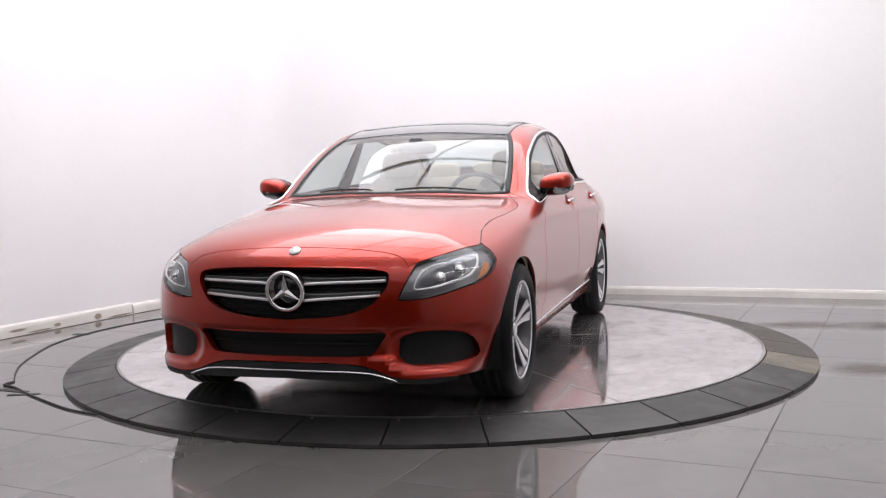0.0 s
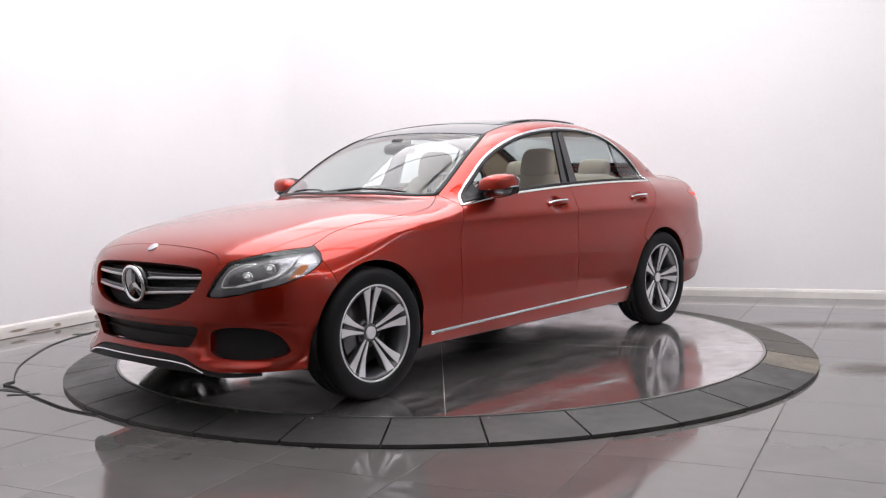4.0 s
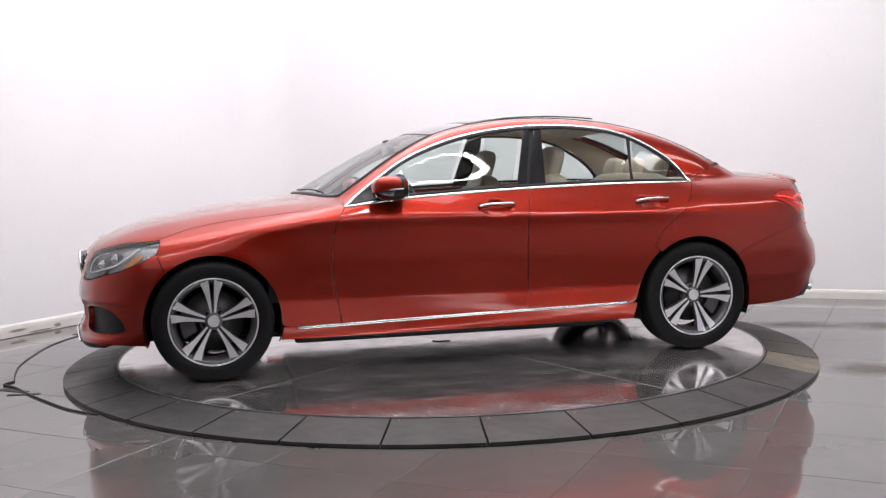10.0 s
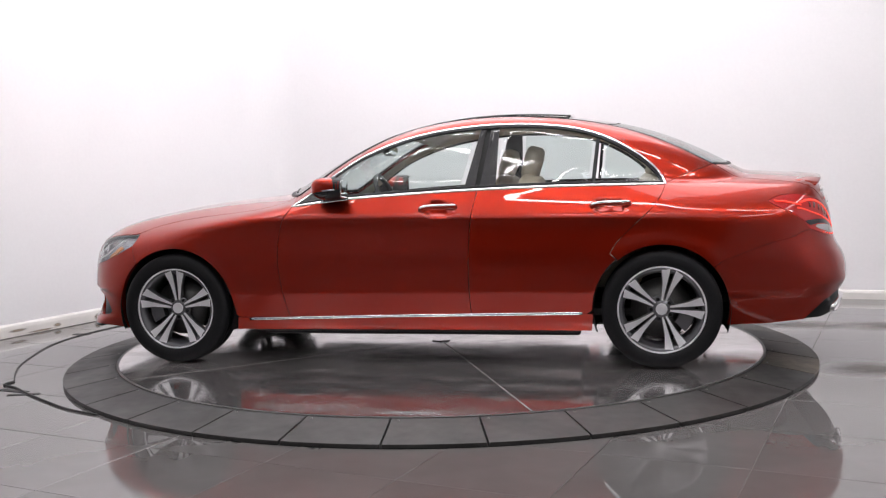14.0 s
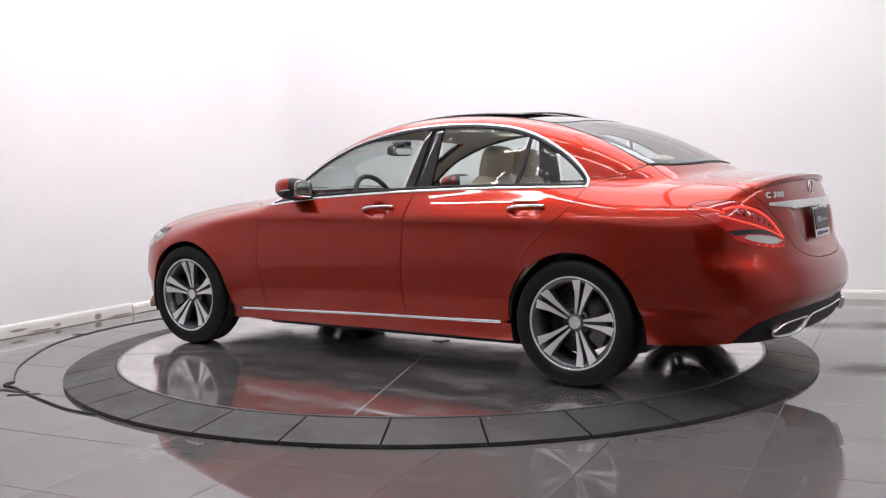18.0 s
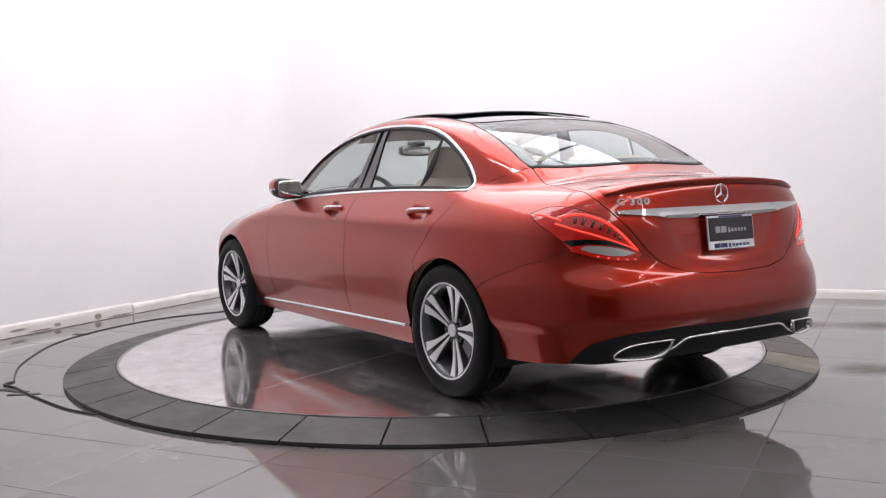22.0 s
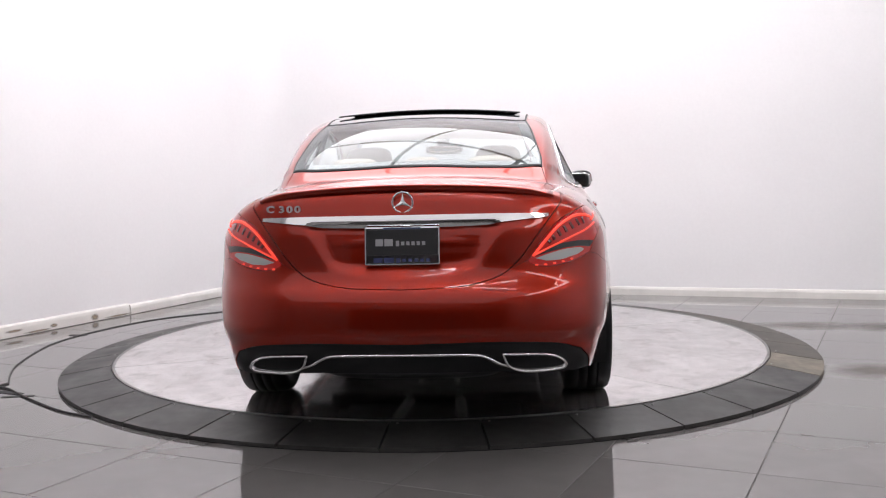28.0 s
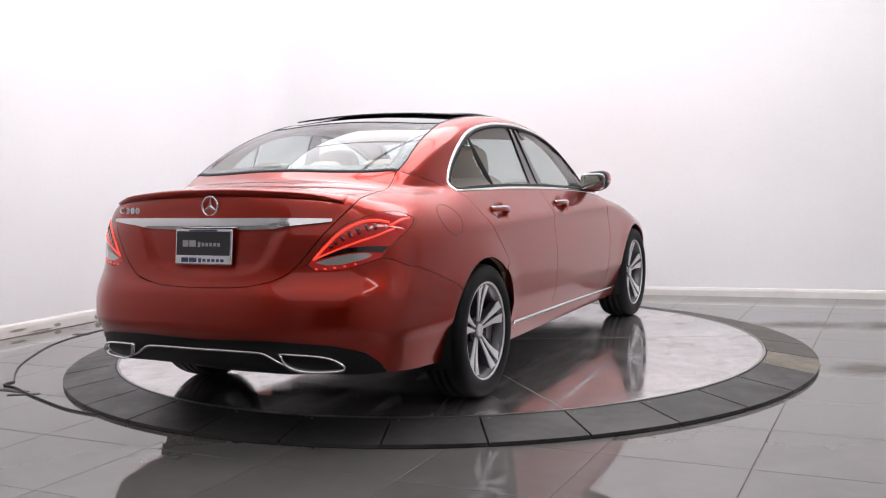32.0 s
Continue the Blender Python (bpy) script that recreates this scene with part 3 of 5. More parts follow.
def field(P):
    """Below zero inside the car's body."""
    x, y, z = P[:, 0], P[:, 1], P[:, 2]
    ay, y2 = np.abs(y), P[:, 1] ** 2
    r1, r2 = np.hypot(x, z - 0.325), np.hypot(x - 2.84, z - 0.325)
    flare = 0.006 * step_up(z - 0.40, 0.16) * (np.exp(-((r1 - 0.365) / 0.075) ** 2) + np.exp(-((r2 - 0.365) / 0.075) ** 2))
    cups = sum(np.clip(1.25 - ((x - hx) / 0.085) ** 2 - ((z - hz) / 0.040) ** 2, 0, 1) for hx, hz in ((1.605, 0.893), (2.570, 0.897)))
    zc, back = z - CREASE(x) * step_up(z - 0.66, 0.12), step_up(x - 2.85, 0.40) * step_up(z - 0.62, 0.08)
    side = ay - (HALF_W(x) - TUCK(zc) * (1 - back) - TUCK_SOFT(zc) * back + flare - 0.020 * cups * cups * (3 - 2 * cups))
    side = side + 0.009 * step_up(0.405 - z, 0.030) * step_up(x - 3.12, 0.12)
    past = ay - HOOD_RIDGE(x)
    top = z - (DECK(x) - CROWN(x) * y2 / 0.49 - SHED(x) * (y2 / 0.62) ** 3 - HOOD_FALL(x) * 0.5 * (past + np.sqrt(past * past + 0.0004)))
    hollow = 0.022 * step_up(1 - ((ay - 0.652) / 0.188) ** 4 - ((z - 0.345) / 0.092) ** 4, 0.5)
    hollow = hollow + 0.014 * step_up(1 - (y / 0.485) ** 6 - ((z - 0.363) / 0.068) ** 4, 0.5)
    nose = NOSE(z) + hollow + 0.24 * y2 + 0.42 * y2 ** 3 - x
    dip = step_up(0.885 - z, 0.012) * step_up(z - 0.697 - 0.35 * y2, 0.028) * step_up(0.332 + 0.55 * (z - 0.80) - ay, 0.042)
    tail = x - (TAIL(z) - 0.015 * dip - 0.14 * y2 - 0.60 * y2 ** 3)
    low = smax(side, top, ROUND(x))
    low = smax(low, nose, 0.13)
    low = smax(low, tail, 0.10)
    cabin = smax(ay - (GLASS_W(x) - 0.36 * (z - 1.0)), z - (ROOF(x) - ROOF_CROWN(x) * y2 / 0.336), 0.13)
    cabin = smax(cabin, 0.82 - z, 0.04)
    return -smax(-low, -cabin, 0.028)


def normals_of(P, e=0.003):
    g = np.stack([field(P + d) - field(P - d) for d in np.eye(3) * e], 1)
    return g / np.linalg.norm(g, axis=1, keepdims=True)


def cast(start, way, reach=3.0, steps=150):
    """Where rays first enter the body."""
    start, way = np.atleast_2d(start).astype(float), np.atleast_2d(way).astype(float)
    way = np.broadcast_to(way, start.shape)
    n = len(start)
    lo, hi, found = np.zeros(n), np.full(n, reach), np.zeros(n, bool)
    for s in np.linspace(0, reach, steps)[1:]:
        live = ~found
        if not live.any():
            break
        inside = field(start[live] + way[live] * s) < 0
        idx = np.where(live)[0]
        hi[idx[inside]] = s
        found[idx[inside]] = True
        lo[idx[~inside]] = s
    for _ in range(16):
        mid = (lo + hi) / 2
        inside = field(start + way * mid[:, None]) < 0
        hi, lo = np.where(inside, mid, hi), np.where(inside, lo, mid)
    return start + way * hi[:, None]


class Flat:
    """A projection along a direction; to2d and cast go to and from its plane."""
    def __init__(self, d):
        d = Vector(d).normalized()
        u = d.cross(Vector((0, 0, 1)))
        u = (u if u.length > 0.2 else Vector((1, 0, 0))).normalized()
        v = u.cross(d)
        self.d, self.u, self.v = np.array(d), np.array(u), np.array(v)
        self.o = np.array((1.5, 0, 0.7)) - self.d * 3.2

    def to2d(self, P):
        return np.stack([(P - self.o) @ self.u, (P - self.o) @ self.v], 1)

    def cast(self, Q):
        return cast(self.o + Q[:, :1] * self.u + Q[:, 1:] * self.v, self.d, 6.0, 240)


class Round:
    """A projection towards an upright axis at x = xc; sense 1 faces the rear, -1 the front."""
    def __init__(self, xc, sense):
        self.xc, self.sense = xc, sense

    def to2d(self, P):
        return np.stack([np.arctan2(P[:, 1], (P[:, 0] - self.xc) * self.sense), P[:, 2]], 1)

    def cast(self, Q):
        d = np.stack([np.cos(Q[:, 0]) * self.sense, np.sin(Q[:, 0]), 0 * Q[:, 0]], 1)
        c = np.stack([np.full(len(Q), self.xc), 0 * Q[:, 0], Q[:, 1]], 1)
        return cast(c + d * 2.4, -d, 2.4, 150)


SIDE_ON, FROM_TOP = Flat((0, 1, 0)), Flat((0, 0, -1))
FROM_FRONT, FROM_REAR = Round(0.5, -1), Round(2.5, 1)


def dense(pts, step=0.02, smooth=False):
    """Points of an open line at even steps; smooth: a rounded line through them."""
    P = np.array(pts, float)
    if smooth and len(P) > 2:
        out = []
        E = np.vstack([2 * P[0] - P[1], P, 2 * P[-1] - P[-2]])
        for i in range(1, len(E) - 2):
            for t in np.linspace(0, 1, 12, endpoint=False):
                a, b, c, d = E[i - 1:i + 3]
                out.append(0.5 * (2 * b + (c - a) * t + (2 * a - 5 * b + 4 * c - d) * t * t + (3 * b - a - 3 * c + d) * t ** 3))
        P = np.array(out + [P[-1]])
    seg = np.linalg.norm(np.diff(P, axis=0), axis=1)
    s = np.concatenate([[0], np.cumsum(seg)])
    n = max(int(round(s[-1] / step)), 1)
    q = np.linspace(0, s[-1], n + 1)
    return np.stack([np.interp(q, s, P[:, k]) for k in range(P.shape[1])], 1)


def on_side(pts, step=0.02, smooth=False):
    """A line (x, z) laid on the left side."""
    D = dense(pts, step, smooth)
    return cast(np.stack([D[:, 0], np.full(len(D), -1.3), D[:, 1]], 1), (0, 1, 0), 1.3)


def on_top(pts, step=0.02, smooth=False):
    """A line (x, y) laid on the top."""
    D = dense(pts, step, smooth)
    return cast(np.stack([D[:, 0], D[:, 1], np.full(len(D), 1.8)], 1), (0, 0, -1), 1.8)


def on_front(pts, step=0.02, smooth=False):
    """A line (y, z) laid on the nose."""
    D = dense(pts, step, smooth)
    return cast(np.stack([np.full(len(D), -1.2), D[:, 0], D[:, 1]], 1), (1, 0, 0), 2.0)


def on_rear(pts, step=0.02, smooth=False):
    """A line (y, z) laid on the tail."""
    D = dense(pts, step, smooth)
    return cast(np.stack([np.full(len(D), 4.3), D[:, 0], D[:, 1]], 1), (-1, 0, 0), 2.0)


def mirror(P):
    return np.asarray(P) * (1, -1, 1)


def ring_of(*lines):
    """One closed outline from lines laid end to end."""
    out = []
    for L in lines:
        for q in L:
            if not out or np.linalg.norm(out[-1] - q) > 0.004:
                out.append(np.array(q))
    if np.linalg.norm(out[0] - out[-1]) < 0.004:
        out.pop()
    return np.array(out)


def inside(poly, Q):
    x, y = Q[:, 0], Q[:, 1]
    c = np.zeros(len(Q), bool)
    for (x0, y0), (x1, y1) in zip(poly, np.roll(poly, -1, 0)):
        if y0 != y1:
            c ^= ((y0 > y) != (y1 > y)) & (x < (x1 - x0) * (y - y0) / (y1 - y0) + x0)
    return c


def shrink(poly3, proj, gap):
    """The outline drawn in by a gap, along the surface."""
    P = proj.to2d(poly3)
    area = 0.5 * np.sum(P[:, 0] * np.roll(P[:, 1], -1) - np.roll(P[:, 0], -1) * P[:, 1])
    t = np.roll(poly3, -1, 0) - np.roll(poly3, 1, 0)
    t /= np.linalg.norm(t, axis=1, keepdims=True) + 1e-9
    n = normals_of(poly3)
    s = np.cross(n, t)
    probe = proj.to2d(poly3 + s * 0.001)
    t2 = np.roll(P, -1, 0) - np.roll(P, 1, 0)
    turn = np.sign(np.sum(t2[:, 0] * (probe - P)[:, 1] - t2[:, 1] * (probe - P)[:, 0])) * np.sign(area)
    return poly3 + s * gap * turn


def panel(name, outline, proj, mat, parent, label="", holes=(), step=0.028, thick=0.014, offset=0.0, gap=0.002, both=True, dish=None):
    """A skin cut out of the body's surface, with turned-in edges; both: its twin on the other side too."""
    from mathutils.geometry import delaunay_2d_cdt
    outline = shrink(np.asarray(outline), proj, gap) if gap else np.asarray(outline)
    loops = [outline] + [np.asarray(h) for h in holes]
    flat = [proj.to2d(L) for L in loops]
    scale = 1.0 / 0.9 if isinstance(proj, Round) else 1.0
    lo, hi = flat[0].min(0), flat[0].max(0)
    gx, gy = np.meshgrid(np.arange(lo[0] + step * 0.3, hi[0], step * (0.7 if scale > 1 else 1.0)), np.arange(lo[1] + step * 0.3, hi[1], step))
    G = np.stack([gx.ravel(), gy.ravel()], 1)
    keep = inside(flat[0], G)
    for h in flat[1:]:
        keep &= ~inside(h, G)
    border = np.vstack(flat)
    if keep.any():
        G = G[keep]
        d = np.min(np.hypot(G[:, None, 0] - border[None, :, 0], G[:, None, 1] - border[None, :, 1]), axis=1)
        G = G[d > step * 0.35]
    else:
        G = G[:0]
    pts = np.vstack([border, G])
    edges, base = [], 0
    for L in flat:
        n = len(L)
        edges += [(base + i, base + (i + 1) % n) for i in range(n)]
        base += n
    res = delaunay_2d_cdt([Vector(q) for q in pts], edges, [], 0, 1e-6)
    V2 = np.array([tuple(v) for v in res[0]])
    tris = [f for f in res[2]]
    cen = np.array([V2[list(f)].mean(0) for f in tris])
    ok = inside(flat[0], cen)
    for h in flat[1:]:
        ok &= ~inside(h, cen)
    tris = [f for f, k in zip(tris, ok) if k]
    P = proj.cast(V2)
    B3 = np.vstack(loops)
    for i, orig in enumerate(res[3]):
        for o in orig:
            if o < len(B3):
                P[i] = B3[o]
    N = normals_of(P)
    if offset:
        P = P + N * offset
    if dish is not None:
        P = dish(P, N)
    # face sense
    a, b, c = (P[[f[k] for f in tris]] for k in (0, 1, 2))
    fn = np.cross(b - a, c - a)
    sense = np.sum(fn * N[[f[0] for f in tris]], 1)
    tris = [tuple(f) if s > 0 else tuple(f[::-1]) for f, s in zip(tris, sense)]
    count = {}
    for f in tris:
        for i in range(3):
            e = (f[i], f[(i + 1) % 3])
            count[e] = count.get(e, 0) + 1
    rim = [e for e in count if (e[1], e[0]) not in count]
    verts, norms, faces = list(P), list(N), list(tris)
    if thick:
        for i, j in rim:
            t = P[j] - P[i]
            o = np.cross(t, N[i])
            o = o / (np.linalg.norm(o) + 1e-9)
            q = len(verts)
            verts += [P[i], P[j], P[j] - N[j] * thick, P[i] - N[i] * thick]
            norms += [o, o, o, o]
            faces.append((q + 1, q, q + 3, q + 2))
    made = []
    for s in ((1, -1) if both else (1,)):
        mesh = bpy.data.meshes.new(name)
        F = faces if s == 1 else [f[::-1] for f in faces]
        mesh.from_pydata([tuple(v * np.array((1, s, 1))) for v in verts], [], F)
        for f in mesh.polygons:
            f.use_smooth = True
        mesh.normals_split_custom_set_from_vertices([tuple(n * np.array((1, s, 1))) for n in norms])
        made.append(link(name, mesh, mat, parent if s == 1 or not isinstance(parent, (list, tuple)) else parent[1], label))
    return made if both else made[0]


car = empty("car")
tagged(car, "red metallic four-door sedan with black glass roof and silver twin-spoke wheels", "car")

# lines that panels share (left side)
def arch(xc, r, a0, a1):
    return [(xc + r * math.cos(radians(a)), 0.325 + r * math.sin(radians(a))) for a in np.linspace(a0, a1, 24)]


AR = 0.362
DLO_LOW = [(0.735, 0.925), (1.06, 0.962), (1.45, 0.985), (1.79, 1.0), (2.24, 1.012), (2.60, 1.014), (2.868, 1.014)]
DLO_TOP = [(0.735, 0.925), (0.80, 0.975), (0.92, 1.065), (1.09, 1.178), (1.26, 1.255), (1.43, 1.308), (1.59, 1.340), (1.76, 1.360), (1.92, 1.369), (2.12, 1.367),
           (2.32, 1.347), (2.45, 1.318), (2.57, 1.272), (2.70, 1.198), (2.79, 1.128), (2.85, 1.06), (2.868, 1.014)]
dlo_low, dlo_top = on_side(DLO_LOW, 0.02, True), on_side(DLO_TOP, 0.02, True)
DOOR_F = [(0.735, 0.925), (0.685, 0.84), (0.66, 0.74), (0.652, 0.62), (0.662, 0.50), (0.68, 0.38), (0.70, 0.275)]
DOOR_B = [(1.825, 1.0), (1.80, 0.88), (1.785, 0.75), (1.778, 0.60), (1.778, 0.45), (1.785, 0.29)]
DOOR_R = [(2.868, 1.014), (2.84, 0.95), (2.78, 0.875), (2.69, 0.79), (2.60, 0.70), (2.565, 0.640)]
SILL = [(0.39, 0.272), (0.70, 0.275), (1.785, 0.290), (2.44, 0.300)]
HOOD_EDGE = [(-0.345, -0.750), (-0.285, -0.765), (-0.223, -0.754), (-0.102, -0.731), (0.087, -0.731), (0.273, -0.757), (0.454, -0.772), (0.55, -0.760), (0.63, -0.722), (0.72, -0.665)]
COWL = [(0.72, -0.665), (0.642, -0.528), (0.565, -0.30), (0.52, -0.1), (0.512, 0.0)]
WS_SIDE = [(0.72, -0.665), (0.90, -0.643), (1.10, -0.604), (1.22, -0.572), (1.30, -0.544)]
WS_TOP = [(1.30, -0.544), (1.265, -0.40), (1.245, -0.2), (1.24, 0.0)]
ROOF_EDGE = [(1.30, -0.544), (1.6, -0.545), (1.9, -0.545), (2.2, -0.540), (2.55, -0.525)]
RG_TOP = [(2.55, -0.525), (2.60, -0.40), (2.62, -0.2), (2.625, 0.0)]
RG_SIDE = [(2.55, -0.525), (2.70, -0.545), (2.94, -0.572), (3.06, -0.588), (3.14, -0.585)]
RG_LOW = [(3.14, -0.585), (3.21, -0.45), (3.26, -0.25), (3.275, 0.0)]
hood_edge = on_top(HOOD_EDGE, 0.02, True)
cowl, ws_side, ws_top = (on_top(k, 0.02, True) for k in (COWL, WS_SIDE, WS_TOP))
roof_edge, rg_top, rg_side, rg_low = (on_top(k, 0.02, True) for k in (ROOF_EDGE, RG_TOP, RG_SIDE, RG_LOW))
door_f, door_b, door_r = (on_side(k, 0.02, True) for k in (DOOR_F, DOOR_B, DOOR_R))


# the bonnet's front edge and the grille surround
HOOD_FRONT = [(-0.644, -0.537), (-0.622, -0.490), (-0.618, -0.40), (-0.622, -0.2), (-0.624, 0.0)]
hood_front = on_top(HOOD_FRONT, 0.02, True)
HL_TOP3 = on_top([(-0.644, -0.537), (-0.58, -0.615), (-0.51, -0.676), (-0.43, -0.718), (-0.345, -0.750)], 0.02, True)

hood_half = np.vstack([hood_front[::-1], HL_TOP3, hood_edge, cowl])
panel("hood", ring_of(hood_half, mirror(hood_half[::-1])), FROM_TOP, M_PAINT, car, both=False)

# front wing
HL_TIP = cast(np.array([[-0.268, -1.3, 0.742]]), (0, 1, 0), 1.3)
wing_seam = on_side([(-0.285, 0.705), (-0.262, 0.65), (-0.240, 0.598)])
tip_line = dense(np.vstack([wing_seam[:1], HL_TIP, hood_edge[4:5]]))
wing = ring_of(tip_line, hood_edge[4:], dense(np.vstack([hood_edge[-1:], door_f[:1]])), door_f, on_side([(0.70, 0.275), (0.39, 0.272)]),
               on_side([(0.362 + 0.028, 0.272), *arch(0, AR, -5, 131.5)]), wing_seam[::-1])
panel("front_wing", wing, Flat((0, 0.9, -0.45)), M_PAINT, car)

# doors
front_door = ring_of(dlo_low[dlo_low[:, 0] < 1.825], door_b, on_side([(1.785, 0.29), (0.70, 0.275)]), door_f[::-1])
doors = panel("front_door", front_door, SIDE_ON, M_PAINT, car, step=0.024)
rear_door = ring_of(dlo_low[dlo_low[:, 0] > 1.825], door_r, on_side(arch(2.84, AR + 0.012, 131, 180)), on_side([(2.466, 0.325), (2.44, 0.300), (1.785, 0.290)]), door_b[::-1])
rear_doors = panel("rear_door", rear_door, SIDE_ON, M_PAINT, car, step=0.024)
skirt = ring_of(on_side([(0.375, 0.272), (0.70, 0.275), (1.785, 0.290), (2.47, 0.302), (2.462, 0.20), (0.36, 0.195)]))
panel("side_skirt", skirt, SIDE_ON, M_PAINT, car)

# roof rail with both pillars
rail = ring_of(dlo_top, on_side([(2.868, 1.014), (2.95, 1.055)]), dense(np.vstack([on_side([(2.95, 1.055), (2.951, 1.055)])[:1], rg_side[-1:]])),
               rg_side[::-1], roof_edge[::-1], ws_side[::-1], dense(np.vstack([ws_side[:1], dlo_top[:1]])))
panel("roof_rail", rail, Flat((0, 0.8, -0.6)), M_PAINT, car, step=0.024)

roof = ring_of(ws_top[::-1], roof_edge, rg_top)
roof = ring_of(roof, mirror(roof[::-1]))
panel("roof_glass", roof, FROM_TOP, M_ROOF_GLASS, car, "black glass panorama roof", both=False)
wsh = ring_of(cowl[::-1], ws_side, ws_top)
ws = panel("windshield", ring_of(wsh, mirror(wsh[::-1])), FROM_TOP, M_WINDSHIELD, car, thick=0.005, both=False)


def frit(outline, proj, width, label):
    hole = shrink(outline, proj, width)
    hole = hole[::2]
    panel("glass_border", outline, proj, M_GLOSS_BLACK, car, label, holes=(hole,), offset=-0.004, thick=0.0, gap=0.003, step=0.05, both=False)


frit(ring_of(wsh, mirror(wsh[::-1])), FROM_TOP, 0.028, "black printed windshield border")
rgh = ring_of(rg_top[::-1], rg_side, rg_low)
rw = panel("rear_window", ring_of(rgh, mirror(rgh[::-1])), FROM_TOP, M_REAR_GLASS, car, thick=0.005, both=False)
frit(ring_of(rgh, mirror(rgh[::-1])), FROM_TOP, 0.062, "black printed rear window border")
for g in (ws, rw):
    g.visible_shadow = False

# rear: lid, quarter, bumper
LID_SIDE = [(3.14, -0.585), (3.30, -0.612), (3.486, -0.636), (3.60, -0.650)]
lid_side = on_top(LID_SIDE, 0.02, True)
LID_FACE = [(-0.648, 0.968), (-0.632, 0.945), (-0.584, 0.885), (-0.525, 0.810), (-0.465, 0.735), (-0.382, 0.675), (-0.23, 0.641), (0.0, 0.632)]
lid_face = on_rear(LID_FACE, 0.02, True)
link_top = dense(np.vstack([lid_side[-1:], lid_face[:1]]))
deck_half = ring_of(rg_low[::-1], lid_side, link_top, lid_face)
panel("boot_lid", ring_of(deck_half, mirror(deck_half[::-1])), Flat((-0.80, 0, -0.60)), M_PAINT, car, both=False, step=0.011, gap=0.0034)

# tail light outline: from the tip on the flank along the top to the inner corner, and back below
TL_TOP = np.vstack([on_side([(3.405, 0.912), (3.47, 0.939), (3.545, 0.945), (3.61, 0.938)], 0.02, True), on_rear([(-0.69, 0.920), (-0.635, 0.893), (-0.565, 0.820), (-0.505, 0.737)], 0.02, True)])
TL_TOP = dense(TL_TOP, 0.02)
TL_LOW = on_rear([(-0.505, 0.737), (-0.515, 0.722), (-0.565, 0.709), (-0.61, 0.709), (-0.69, 0.724), (-0.765, 0.752)], 0.015, True)
TL_OUT = dense(np.vstack([TL_LOW[-1:], on_side([(3.60, 0.795), (3.538, 0.840), (3.42, 0.897), (3.405, 0.912)])]))

# quarter panel and rear bumper
bump_seam = dense(np.vstack([TL_LOW[-1:], on_side([(3.585, 0.742), (3.52, 0.712), (3.412, 0.686), (3.155, 0.592)], 0.02, True)]))
li = [i for i, q in enumerate(lid_face) if q[2] < 0.716][0]
strip_foot = dense(np.vstack([lid_face[li:li + 1], TL_TOP[-1:]]))
q_top = dense(np.vstack([on_side([(2.95, 1.055), (2.96, 1.055)])[:1], rg_side[-1:]]))
quarter = ring_of(on_side([(2.868, 1.014), (2.95, 1.055)]), q_top, lid_side, link_top[:-1], lid_face[:li + 1], strip_foot, TL_TOP[::-1], TL_OUT[::-1], bump_seam,
                  on_side(arch(2.84, AR, 40.3, 130)), door_r[::-1])
panel("rear_quarter", quarter, Flat((-0.42, 0.85, -0.32)), M_PAINT, car, step=0.022, gap=0.0012)
DIFF = [(0.0, 0.412), (-0.3, 0.418), (-0.45, 0.414), (-0.61, 0.400), (-0.72, 0.365)]
diff_rear = on_rear(DIFF, 0.02, True)
diff_side = dense(np.vstack([diff_rear[-1:], on_side([(3.655, 0.315), (3.60, 0.262)], 0.02)]))
bump_half = ring_of(lid_face[li:][::-1], strip_foot, TL_LOW, bump_seam, on_side(arch(2.84, AR, 40, -14)), on_side([(3.19, 0.237), (3.40, 0.243), (3.60, 0.262)]), diff_side[::-1], diff_rear[::-1])
panel("rear_bumper", ring_of(bump_half, mirror(bump_half[::-1])), FROM_REAR, M_PAINT, car, both=False, step=0.022, gap=0.0006)
low_rear = on_rear([(0.0, 0.285), (-0.35, 0.285), (-0.60, 0.270), (-0.70, 0.262)], 0.02, True)
low_side = dense(np.vstack([low_rear[-1:], on_side([(3.60, 0.262)])]))
diff_half = ring_of(diff_rear, diff_side, low_side[::-1], low_rear[::-1])
panel("rear_diffuser", ring_of(diff_half, mirror(diff_half[::-1])), FROM_REAR, M_BLACK, car, "black plastic lower valance", both=False, step=0.04, offset=-0.004, thick=0.12)

# tail lights
tail = ring_of(TL_TOP, TL_LOW, TL_OUT)
panel("tail_light", tail, FROM_REAR, M_RED_LENS, car, "red tail light, lit guides over a clear strip", step=0.03, thick=0.03)

# front bumper, headlights
hi = [i for i, q in enumerate(HL_TOP3) if q[1] < -0.562][0]
HL_IN = dense(np.vstack([HL_TOP3[hi:hi + 1], on_front([(-0.546, 0.661), (-0.521, 0.608), (-0.503, 0.559)], 0.02, True)]))
HL_BOT = dense(np.vstack([on_front([(-0.503, 0.559), (-0.575, 0.556), (-0.66, 0.570), (-0.74, 0.594)], 0.02, True), on_side([(-0.49, 0.612), (-0.40, 0.645), (-0.325, 0.682), (-0.285, 0.705)], 0.02, True)]))
HL_UP = tip_line
lamp = ring_of(HL_IN, HL_BOT, HL_UP, hood_edge[:5][::-1], HL_TOP3[hi:][::-1])
hl = panel("headlight", lamp, Round(0.2, -1), M_CLEAR, car, "clear headlight with chrome surround and amber marker", step=0.03, thick=0.006)
